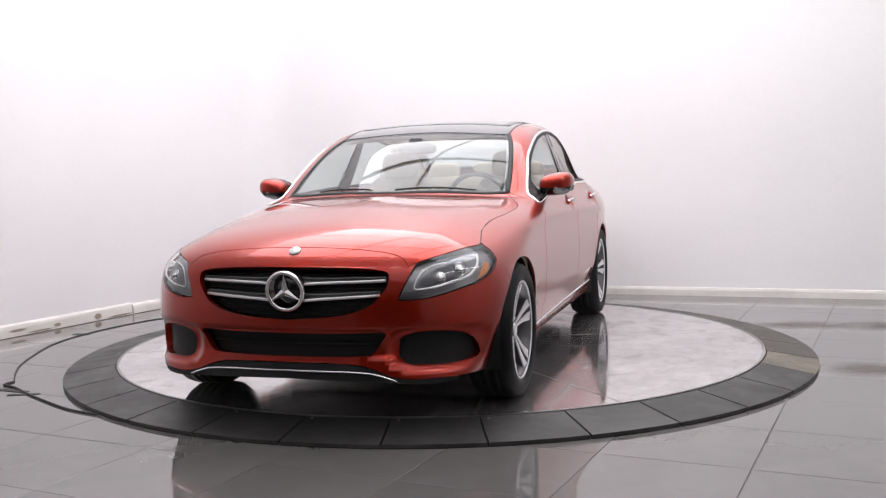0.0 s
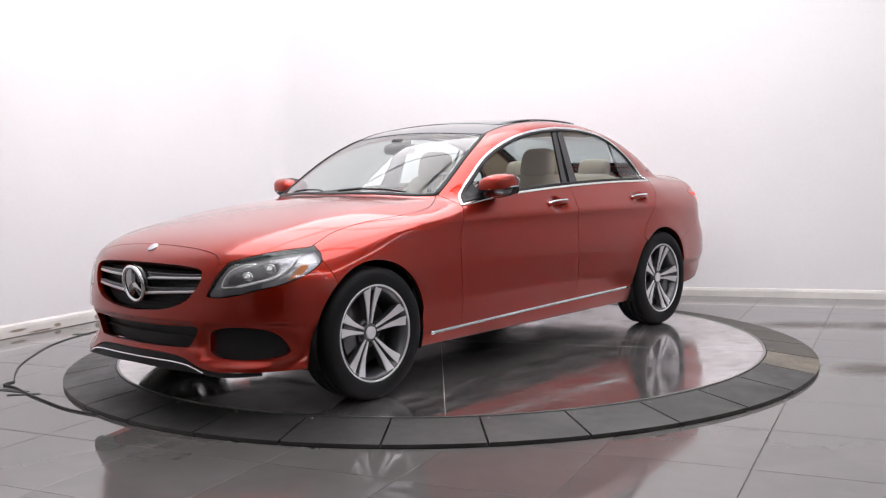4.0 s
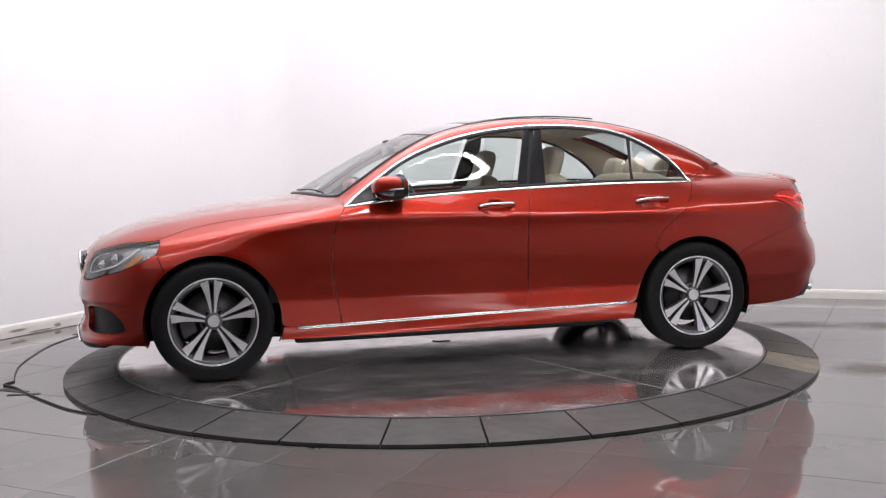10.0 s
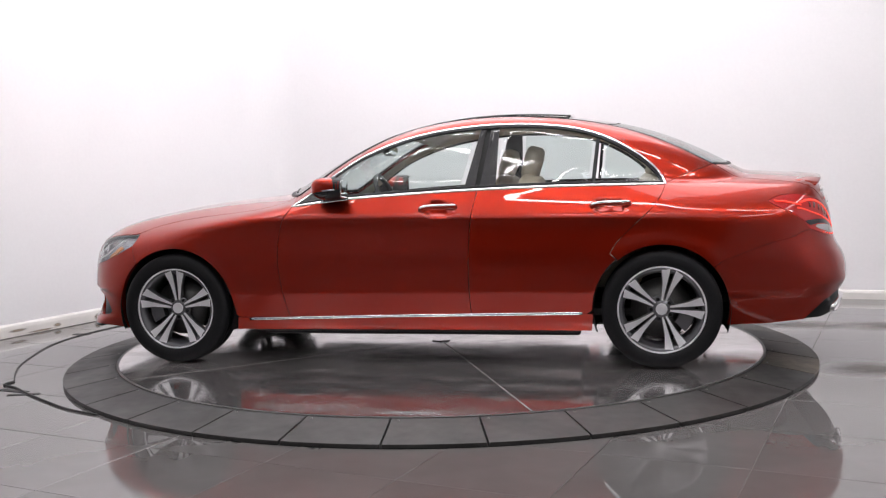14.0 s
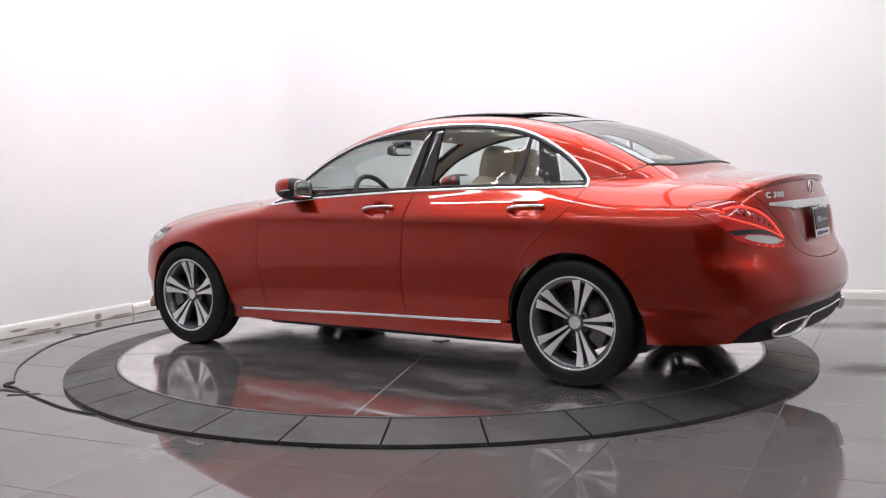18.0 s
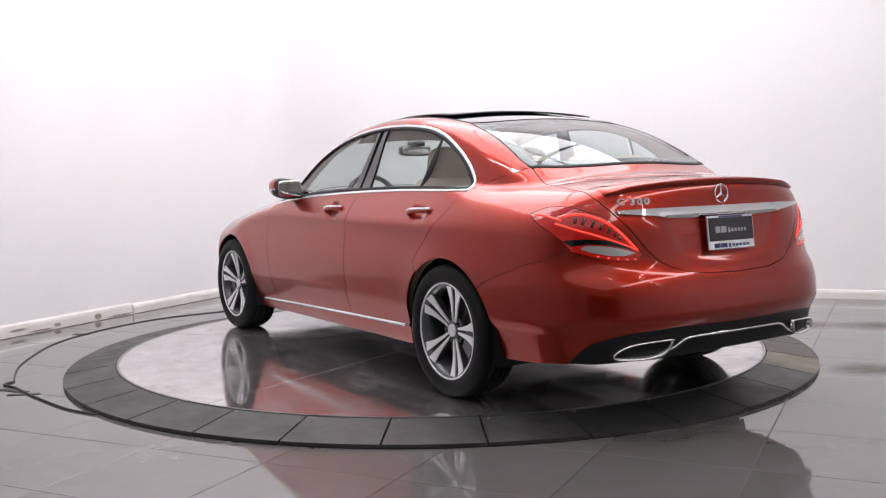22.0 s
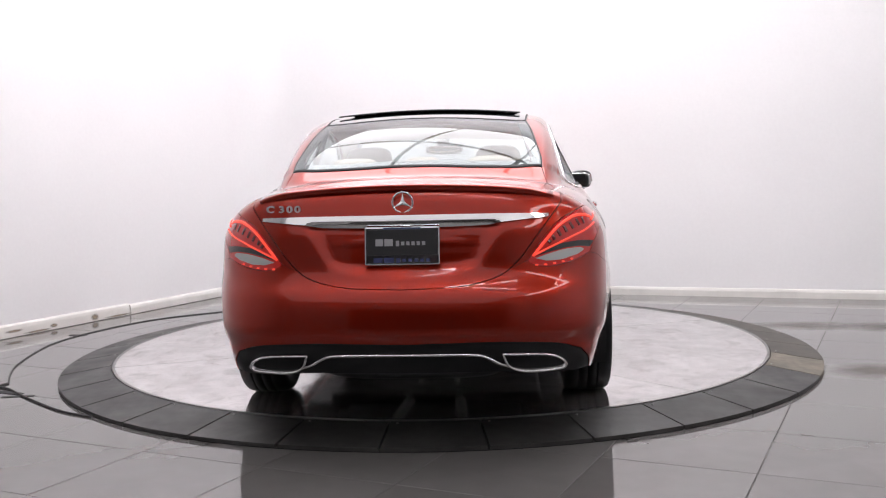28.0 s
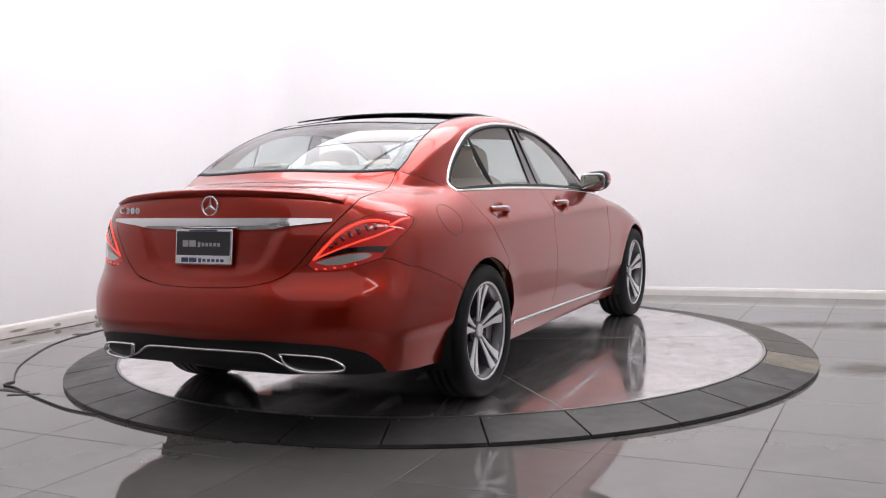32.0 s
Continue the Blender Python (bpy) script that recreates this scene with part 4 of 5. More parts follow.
for g in hl:
    g.visible_shadow = False
panel("headlight_housing", lamp, Round(0.2, -1), M_LAMP_BODY, car, step=0.03, thick=-0.024, offset=-0.029)

low_front = on_front([(0.0, 0.285), (-0.2, 0.284), (-0.35, 0.272), (-0.47, 0.230), (-0.56, 0.214), (-0.66, 0.214), (-0.74, 0.212)], 0.02, True)
low_fside = dense(np.vstack([low_front[-1:], on_side([(-0.42, 0.205), (-0.345, 0.20)], 0.02, True)]))
front_half = ring_of(hood_front[::-1], HL_TOP3[:hi + 1], HL_IN, HL_BOT, wing_seam, on_side(arch(0, AR, 131.5, 199)), low_fside[::-1], low_front[::-1])
grille_half = on_front([(0.0, 0.702), (-0.20, 0.700), (-0.36, 0.693), (-0.44, 0.682), (-0.462, 0.660), (-0.452, 0.610), (-0.38, 0.532), (-0.233, 0.490), (0.0, 0.473)], 0.02, True)
grille = ring_of(grille_half, mirror(grille_half[::-1]))
intake_half = on_front([(0.0, 0.413), (-0.25, 0.413), (-0.44, 0.418), (-0.453, 0.408), (-0.40, 0.330), (-0.375, 0.314), (-0.2, 0.310), (0.0, 0.310)], 0.02)
intake = ring_of(intake_half, mirror(intake_half[::-1]))
side_in = on_front([(-0.496, 0.345), (-0.510, 0.394), (-0.59, 0.416), (-0.68, 0.416), (-0.745, 0.404), (-0.786, 0.37), (-0.803, 0.31), (-0.79, 0.282), (-0.70, 0.270), (-0.56, 0.275), (-0.505, 0.30), (-0.496, 0.345)], 0.02, True)
side_in = ring_of(side_in)
panel("front_bumper", ring_of(front_half, mirror(front_half[::-1])), FROM_FRONT, M_PAINT, car, both=False, step=0.02, thick=0.03,
      holes=(grille, intake, side_in, mirror(side_in)))
panel("grille_backing", grille, FROM_FRONT, M_BLACK, car, both=False, offset=-0.06, thick=0, gap=0)
panel("lower_intake", intake, FROM_FRONT, M_BLACK, car, both=False, offset=-0.05, thick=0, gap=0)
panel("side_intake", side_in, FROM_FRONT, M_BLACK, car, offset=-0.03, thick=0, gap=0)
lip_low = on_front([(0.0, 0.215), (-0.40, 0.205), (-0.60, 0.19), (-0.74, 0.195)], 0.02, True)
lip = ring_of(low_front, lip_low[::-1])
panel("front_splitter", ring_of(lip, mirror(lip[::-1])), FROM_FRONT, M_BLACK, car, both=False, thick=0.1, offset=-0.006)

# side windows
def clip_line(pts, x0, x1, smooth=True):
    D = dense(pts, 0.01, smooth)
    return D[(D[:, 0] >= x0) & (D[:, 0] <= x1)]


def window_loop(pa, pb, pc, pd):
    """Outline between two slanted posts: foot and head of each, (x, z)."""
    low = clip_line(DLO_LOW, pa[0], pd[0])
    up = clip_line(DLO_TOP, pb[0], pc[0])
    return ring_of(on_side(np.vstack([low, up[::-1]]), 0.02))


def put_window(name, loop, mat=None, label="", off=-0.004):
    obs = panel(name, loop, SIDE_ON, mat or M_GLASS, car, label, thick=0.004, gap=0.004, offset=off, step=0.06)
    if mat is None:
        for g in obs:
            g.visible_shadow = False


put_window("front_side_window", ring_of(on_side(np.vstack([clip_line(DLO_LOW, 0.735, 1.725), clip_line(DLO_TOP, 0.735, 1.82)[::-1]]))))
put_window("b_pillar_cover", window_loop((1.738, 0), (1.826, 0), (1.884, 0), (1.817, 0)), M_GLOSS_BLACK, "gloss black door pillar trim", 0.0)
put_window("b_pillar_cover", window_loop((1.825, 0), (1.891, 0), (1.955, 0), (1.935, 0)), M_GLOSS_BLACK, "gloss black door pillar trim", 0.0)
put_window("pillar_backing", window_loop((1.738, 0), (1.826, 0), (1.955, 0), (1.935, 0)), M_BLACK, "black door gap between the pillar trims", -0.010)
put_window("rear_side_window", window_loop((1.938, 0), (1.957, 0), (2.486, 0), (2.453, 0)))
put_window("window_post", window_loop((2.455, 0), (2.488, 0), (2.524, 0), (2.496, 0)), M_BLACK, "black window post", 0.002)
put_window("rear_quarter_window", window_loop((2.498, 0), (2.526, 0), (2.868, 0), (2.868, 0)))
seal_loop = shrink(ring_of(dlo_low, dlo_top[::-1]), SIDE_ON, 0.017)
for sy in (1, -1):
    loop = ring_of(dlo_low, dlo_top[::-1])
    part("window_trim", tube(loop * (1, sy, 1), 0.018, 0.012, normals_of(loop) * (1, sy, 1), closed=True), M_CHROME, car, "bright chrome window surround")
    part("window_seal", tube(seal_loop * (1, sy, 1), 0.020, 0.008, normals_of(seal_loop) * (1, sy, 1), closed=True, segs=6), M_BLACK, car, "black rubber window seal")
    L = on_side([(0.45, 0.262), (1.4, 0.285), (2.41, 0.305)], 0.03)
    part("sill_trim", tube(L * (1, sy, 1) + (0, -0.004 * sy, 0), 0.020, 0.014, normals_of(L) * (1, sy, 1)), M_CHROME, car, "bright chrome sill strip")


# wheels
def wheel(x, side):
    """side -1 is the left; the wheel's own y points out of the car."""
    w = raw("wheel", [], [], M_GREY_PAINT, car)
    bm = bmesh.new()
    revolve(bm, [(0.222, 0.092), (0.238, 0.098), (0.242, 0.094), (0.236, 0.085), (0.226, 0.075), (0.218, 0.03), (0.212, -0.03), (0.222, -0.10), (0.205, -0.10), (0.200, 0.05), (0.214, 0.085)], 72, True)
    bm.to_mesh(w.data)
    bm.free()
    w.data.polygons.foreach_set("use_smooth", [True] * len(w.data.polygons))
    bm = bmesh.new()
    revolve(bm, [(0.236, 0.080), (0.240, 0.100), (0.252, 0.108), (0.272, 0.113), (0.295, 0.112), (0.312, 0.105), (0.322, 0.092), (0.326, 0.075), (0.3285, 0.050), (0.3285, 0.047), (0.320, 0.046), (0.320, 0.041),
                 (0.3290, 0.040), (0.329, 0.004), (0.320, 0.003), (0.320, -0.003), (0.329, -0.004), (0.329, -0.040), (0.320, -0.041), (0.320, -0.046), (0.3285, -0.047), (0.326, -0.08), (0.312, -0.105), (0.28, -0.112), (0.236, -0.10)], 96, True)
    part("tyre", bm, M_RUBBER, w, "black low-profile tyre")
    bm = bmesh.new()
    revolve(bm, [(0.231, 0.0975), (0.233, 0.1000), (0.2405, 0.1005), (0.2405, 0.095), (0.231, 0.092)], 72, True)
    part("rim_lip", bm, M_SILVER, w, "machined silver rim edge")
    for k in range(5):
        for s in (-1, 1):
            bm = bmesh.new()
            bm2 = bmesh.new()
            # one blade of a twin spoke: narrow at the hub, broad at the rim
            rows = [(0.046, 0.0105, 0.0065, 0.060), (0.09, 0.0155, 0.0095, 0.066), (0.14, 0.0220, 0.0138, 0.074), (0.165, 0.0270, 0.0172, 0.079), (0.192, 0.0330, 0.0218, 0.085), (0.215, 0.0385, 0.0252, 0.091), (0.237, 0.0415, 0.0272, 0.097)]
            def blade(b, extra, lift, deep):
                R = []
                for r, c, hw, h in rows:
                    R.append([b.verts.new((r, h + lift, s * c + q * (hw + extra))) for q in (-1, 1)] + [b.verts.new((r, h + lift - deep, s * c + q * (hw + extra))) for q in (1, -1)])
                for A, B in zip(R, R[1:]):
                    for j in range(4):
                        b.faces.new((A[j], A[(j + 1) % 4], B[(j + 1) % 4], B[j]))
                b.faces.new(R[0])
                b.faces.new(R[-1][::-1])
                bmesh.ops.recalc_face_normals(b, faces=b.faces[:])
            blade(bm, -0.002, 0.0, 0.008)
            blade(bm2, 0.0015, -0.006, 0.034)
            a = Matrix.Rotation(-math.pi / 2 + 2 * math.pi * k / 5, 4, "Y")
            f = part("spoke", bm, M_SILVER, w, "machined silver spoke face", smooth=False)
            f.matrix_local = a
            g = part("spoke_core", bm2, M_GREY_PAINT, w, smooth=False)
            g.matrix_local = a
        bm = bmesh.new()
        bmesh.ops.create_cone(bm, cap_ends=True, segments=6, radius1=0.011, radius2=0.010, depth=0.02, matrix=Matrix.Rotation(math.pi / 2, 4, "X"))
        a = math.pi / 2 + 2 * math.pi * (k + 0.5) / 5
        part("lug_bolt", bm, M_GLOSS_BLACK, w, smooth=False).location = (0.056 * math.cos(a), 0.050, 0.056 * math.sin(a))
    bm = bmesh.new()
    revolve(bm, [(0.0001, 0.04), (0.075, 0.036), (0.072, 0.052), (0.045, 0.056), (0.042, 0.060), (0.0001, 0.060)], 40)
    part("hub", bm, M_GREY_PAINT, w, "dark grey hub")
    bm = bmesh.new()
    revolve(bm, [(0.031, 0.058), (0.032, 0.066), (0.028, 0.069), (0.022, 0.066), (0.0001, 0.0655)], 40)
    part("centre_cap", bm, M_SILVER, w, "silver centre cap with a plain emblem")
    bm = bmesh.new()
    revolve(bm, [(0.0001, 0.0), (0.165, 0.0), (0.165, -0.025), (0.0001, -0.025)], 56)
    part("brake_disc", bm, M_BRAKE, w)
    bm = bmesh.new()
    sector(bm, 0.10, 0.178, -0.5, 0.5, -0.055, 0.03, 12)
    c = part("brake_caliper", bm, M_GREY_PAINT, w, smooth=False)
    c.matrix_local = Matrix.Rotation(math.pi / 2, 4, "X") if x < 1 else Matrix.Rotation(math.pi / 2, 4, "X") @ Matrix.Rotation(math.pi, 4, "Z")
    w.matrix_local = pose(x, side * 0.795, 0.328, 0, 0, 180 if side < 0 else 0) @ Matrix.Rotation(radians(0 if side > 0 else 1 if x < 1 else -16), 4, "Y")
    return w


for x in (0.0, 2.84):
    for s in (-1, 1):
        wheel(x, s)
        # arch liner
        V, F = [], []
        A = np.linspace(-20, 200, 28)
        for a in A:
            for r, y in ((AR + 0.004, 0.872), (AR + 0.02, 0.80), (AR + 0.02, 0.52), (0.12, 0.52)):
                V.append((x + r * math.cos(radians(a)), s * y, 0.325 + r * math.sin(radians(a))))
        for i in range(len(A) - 1):
            F += [(4 * i + j, 4 * i + j + 1, 4 * i + j + 5, 4 * i + j + 4) for j in range(3)]
        raw("wheel_arch_liner", V, F, M_BLACK, car)

bm = bmesh.new()
box(bm, (1.42, 0, 0.197), (1.95, 1.46, 0.05), 0.015)
box(bm, (0.0, 0, 0.205), (0.9, 1.02, 0.05), 0.015)
box(bm, (2.85, 0, 0.205), (0.9, 0.95, 0.05), 0.015)
box(bm, (-0.52, 0, 0.235), (0.26, 0.95, 0.04), 0.01)
# two lower blocks, added to keep the wall's bright reflection off the disc
box(bm, (1.42, 0, 0.156), (1.94, 1.18, 0.05), 0.02)
box(bm, (0.05, 0, 0.170), (0.80, 0.80, 0.05), 0.02)
part("under_tray_and_blocker", bm, M_BLACK, car, smooth=False)
bm = bmesh.new()
blob(bm, (3.38, 0.0, 0.27), (0.22, 0.42, 0.075), 0.5, 0.5, 24, 10)
part("silencer", bm, M_GREY_PAINT, car)
for y in (-0.16, 0.16):
    part("exhaust_pipe", tube([(0.9, y * 0.4, 0.150), (1.9, y * 0.6, 0.150), (2.6, y, 0.185), (3.3, y * 1.4, 0.25)], 0.06, 0.06, [(0, 0, 1)] * 4, segs=12), M_STEEL, car)
for x in (0.0, 2.84):
    for s_ in (-1, 1):
        part("suspension_arm", tube([(x + 0.10, s_ * 0.42, 0.20), (x + 0.02, s_ * 0.60, 0.20), (x, s_ * 0.72, 0.225)], 0.06, 0.03, [(0, 0, 1)] * 3, segs=8), M_GREY_PAINT, car)
bm = bmesh.new()
box(bm, (3.35, 0, 0.36), (0.75, 1.20, 0.05), 0.01)
part("boot_floor", bm, M_BLACK, car, smooth=False)


# ---- car details ----
def solid(name, blobs, mat, parent, label="", smooth=True):
    bm = bmesh.new()
    for args in blobs:
        blob(bm, *args)
    return part(name, bm, mat, parent, label, smooth)


def on_nose(y, z, out=0.0):
    P = cast(np.array([[-1.2, y, z]]), (1, 0, 0), 2.0)
    return P[0] + normals_of(P)[0] * out


def on_tail(y, z, out=0.0):
    P = cast(np.array([[4.3, y, z]]), (-1, 0, 0), 2.0)
    return P[0] + normals_of(P)[0] * out


def strip(name, line, width, height, mat, parent, label="", out=0.0, both=True, closed=False, segs=8):
    """A rounded strip lying on a line of the body."""
    N = normals_of(line)
    L = line + N * out
    for s in ((1, -1) if both else (1,)):
        part(name, tube(L * (1, s, 1), width, height, N * (1, s, 1), closed=closed, segs=segs), mat, parent, label)


def emblem(name, centre, radius, depth, mat, parent, tilt, label):
    """A ring with three tapered arms, facing along the local -x of tilt."""
    bm = bmesh.new()
    n, k = 48, 8
    V = [[None] * k for _ in range(n)]
    for i in range(n):
        a = 2 * math.pi * i / n
        for j in range(k):
            b = 2 * math.pi * j / k
            r = radius - depth * 0.5 + depth * 0.5 * math.cos(b)
            V[i][j] = bm.verts.new((depth * 0.5 * math.sin(b), r * math.cos(a), r * math.sin(a)))
    for i in range(n):
        for j in range(k):
            bm.faces.new((V[i][j], V[(i + 1) % n][j], V[(i + 1) % n][(j + 1) % k], V[i][(j + 1) % k]))
    for q in range(3):
        a = math.pi / 2 + 2 * math.pi * q / 3
        d, s = Vector((0, math.cos(a), math.sin(a))), Vector((0, -math.sin(a), math.cos(a)))
        w = radius * 0.17
        tip, l, r_, mid = d * (radius - depth * 0.6), s * w + d * w * 0.55, -s * w + d * w * 0.55, Vector((-depth * 0.55, 0, 0))
        vs = [bm.verts.new(v) for v in (tip, l, r_, mid, Vector((0, 0, 0)))]
        for f in ((0, 1, 3), (0, 3, 2), (0, 4, 1), (0, 2, 4), (1, 4, 3), (2, 3, 4)):
            bm.faces.new([vs[i] for i in f])
    bmesh.ops.recalc_face_normals(bm, faces=bm.faces[:])
    for f in bm.faces:
        f.smooth = len(f.verts) == 4
    mesh = bpy.data.meshes.new(name)
    bm.to_mesh(mesh)
    bm.free()
    ob = link(name, mesh, mat, parent, label)
    ob.matrix_local = Matrix.Translation(centre) @ tilt
    return ob


# grille: two double bars each side of the round emblem
C = on_nose(0.0, 0.595)
emblem("grille_emblem", (C[0] - 0.004, 0, 0.597), 0.094, 0.020, M_CHROME, car, Matrix.Rotation(radians(-8), 4, "Y"), "chrome ring emblem with three arms")
bm = bmesh.new()
revolve(bm, [(0.0001, 0.012), (0.085, 0.010), (0.088, -0.02), (0.0001, -0.02)], 40)
part("emblem_disc", bm, M_GLOSS_BLACK, car).matrix_local = Matrix.Translation((C[0] + 0.018, 0, 0.597)) @ Matrix.Rotation(radians(-8), 4, "Y") @ Matrix.Rotation(math.pi / 2, 4, "Z")
for z0, y1, z1 in ((0.644, 0.448, 0.652), (0.572, 0.425, 0.588)):
    for dz, w in ((0.011, 0.010), (-0.010, 0.014)):
        L = on_front([(-0.07, z0 + dz * 1.5), (-0.15, z0 + dz + 0.002), (-y1, z1 + dz * 0.7)], 0.03, True)
        strip("grille_bar", L, w, 0.014, M_SILVER if dz < 0 else M_GREY_PAINT, car, "brushed silver grille bar" if dz < 0 else "", out=-0.020)
    L = on_front([(-0.07, z0), (-0.15, z0 + 0.002), (-y1, z1)], 0.03, True)
    strip("grille_bar_core", L, 0.030, 0.02, M_GREY_PAINT, car, out=-0.034)
for z in np.linspace(0.478, 0.69, 12):
    hy = 0.445 if z > 0.6 else 0.445 - (0.6 - z) * 1.7
    L = on_front([(-hy, z), (0, z), (hy, z)], 0.05)
    strip("grille_mesh_bar", L, 0.004, 0.01, M_BLACK, car, out=-0.05, both=False, segs=4)
L = on_front([(-0.40, 0.362), (0, 0.362), (0.40, 0.362)], 0.05)
strip("intake_slat", L, 0.008, 0.02, M_BLACK, car, out=-0.035, both=False, segs=4)
chrome_lip = on_front([(0.0, 0.251), (-0.25, 0.249), (-0.377, 0.242), (-0.44, 0.228), (-0.50, 0.207)], 0.02, True)
strip("splitter_trim", ring_of(chrome_lip[::-1], mirror(chrome_lip)), 0.010, 0.012, M_CHROME, car, "thin chrome splitter line", out=0.006, both=False)
emblem_h = cast(np.array([[-0.648, 0, 1.5]]), (0, 0, -1), 1.5)
bm = bmesh.new()
bmesh.ops.create_cone(bm, cap_ends=True, segments=28, radius1=0.029, radius2=0.026, depth=0.006)
nv = Vector(normals_of(emblem_h)[0])
part("hood_badge", bm, M_SILVER, car, "small round silver badge").matrix_local = Matrix.Translation(Vector(emblem_h[0]) + nv * 0.003) @ nv.to_track_quat("Z", "Y").to_matrix().to_4x4()

# headlight internals
Hin = Round(0.2, -1)
drl = dense([(-0.360, -0.772, 0.735), (-0.385, -0.783, 0.736), (-0.418, -0.797, 0.708), (-0.482, -0.789, 0.663), (-0.528, -0.762, 0.640), (-0.577, -0.712, 0.625), (-0.632, -0.643, 0.607)], 0.012, True)
strip("light_guide", Hin.cast(Hin.to2d(drl)), 0.013, 0.010, M_GUIDE, car, "pale curved light guide", out=-0.013)
drl = dense([(-0.632, -0.643, 0.607), (-0.658, -0.60, 0.603), (-0.668, -0.570, 0.606), (-0.652, -0.576, 0.645), (-0.624, -0.597, 0.684), (-0.588, -0.636, 0.706), (-0.55, -0.685, 0.715)], 0.012, True)
strip("light_guide", Hin.cast(Hin.to2d(drl)), 0.007, 0.007, M_GUIDE, car, "pale curved light guide", out=-0.013)
pocket = ring_of(on_front([(-0.585, 0.617), (-0.602, 0.662), (-0.648, 0.690), (-0.70, 0.710), (-0.745, 0.722), (-0.766, 0.705), (-0.772, 0.675), (-0.745, 0.650), (-0.69, 0.630), (-0.631, 0.617), (-0.585, 0.617)], 0.015))
panel("lamp_pocket", pocket, Hin, M_GREY_PAINT, car, "dark lamp pocket", offset=-0.023, thick=0.006, gap=0, step=0.03)
for y, z, r in ((-0.672, 0.652, 0.021), (-0.742, 0.688, 0.024)):
    for s in (1, -1):
        q = on_nose(y, z, -0.029)
        bm = bmesh.new()
        revolve(bm, [(r * 1.3, 0.0), (r * 1.25, 0.010), (r, 0.004), (r * 0.75, 0.018), (r * 0.35, 0.026), (0.0001, 0.028)], 28)
        ob = part("lamp_reflector", bm, M_CHROME, car, "chrome projector lamp")
        ob.matrix_local = Matrix.Translation((q[0], s * q[1], q[2])) @ Matrix.Rotation(math.pi / 2 - s * radians(-25), 4, "Z")
amber = ring_of(on_side([(-0.470, 0.628), (-0.420, 0.645), (-0.380, 0.672), (-0.352, 0.696), (-0.385, 0.702), (-0.425, 0.672), (-0.452, 0.648), (-0.470, 0.628)], 0.015))
panel("side_marker", amber, Hin, M_AMBER, car, "amber side marker", offset=-0.010, thick=0.006, gap=0, step=0.02)
fin = ring_of(on_front([(-0.515, 0.566), (-0.58, 0.564), (-0.66, 0.578), (-0.73, 0.600), (-0.73, 0.622), (-0.65, 0.602), (-0.545, 0.592), (-0.525, 0.596), (-0.515, 0.566)], 0.015))
panel("lamp_sill", fin, Hin, M_GREY_PAINT, car, offset=-0.010, thick=0.02, gap=0, step=0.02)

# tail lights: clear strip and lit guides
clear = ring_of(on_rear([(-0.535, 0.743), (-0.58, 0.731), (-0.64, 0.733), (-0.71, 0.750), (-0.742, 0.767), (-0.72, 0.778), (-0.66, 0.775), (-0.60, 0.763), (-0.535, 0.743)], 0.015))
panel("reversing_lens", clear, FROM_REAR, M_WHITE_LENS, car, "clear reversing lens", offset=0.002, thick=0.004, gap=0, step=0.02)
divider = ring_of(on_rear([(-0.530, 0.750), (-0.60, 0.768), (-0.66, 0.780), (-0.72, 0.783), (-0.765, 0.775), (-0.785, 0.800), (-0.72, 0.806), (-0.65, 0.800), (-0.585, 0.783), (-0.530, 0.750)], 0.015))
panel("lamp_divider", divider, FROM_REAR, M_GLOSS_BLACK, car, "dark band between red and clear lenses", offset=0.0015, thick=0.004, gap=0, step=0.02)
upper_guide = on_rear([(-0.772, 0.898), (-0.735, 0.910), (-0.69, 0.903), (-0.63, 0.868), (-0.575, 0.810), (-0.525, 0.752)], 0.015, True)
lower_guide = on_rear([(-0.790, 0.872), (-0.745, 0.846), (-0.69, 0.824), (-0.62, 0.795), (-0.56, 0.769), (-0.525, 0.752)], 0.015, True)
for line, w in ((upper_guide, 0.012), (lower_guide, 0.008)):
    strip("light_guide", line, w, 0.005, M_RED_GLOW, car, "glowing red light guide", out=0.001)
for k in range(7):
    u = 0.16 + 0.095 * k
    p, q = upper_guide[int(u * (len(upper_guide) - 1))], lower_guide[int(u * (len(lower_guide) - 1))]
    cell = on_rear([tuple((p + (q - p) * 0.20)[1:]), tuple((p + (q - p) * 0.62)[1:])], 0.01)
    strip("lamp_cell", cell, 0.015, 0.004, M_RED_CELL, car, "dark red lamp cell", out=0.0005, segs=6)
strip("light_guide", on_side([(3.44, 0.910), (3.50, 0.905), (3.58, 0.885)], 0.02, True), 0.010, 0.006, M_RED_GLOW, car, "glowing red light guide", out=0.001)
for k in range(5):
    q = on_tail(-0.540 - 0.036 * k, 0.7155 + 0.0015 * k * k * 0.7, 0.001)
    for s in (1, -1):
        bm = bmesh.new()
        blob(bm, (q[0], s * q[1], q[2]), (0.004, 0.007, 0.004), 0.8, 0.8, 10, 6)
        part("light_dot", bm, M_RED_GLOW, car)

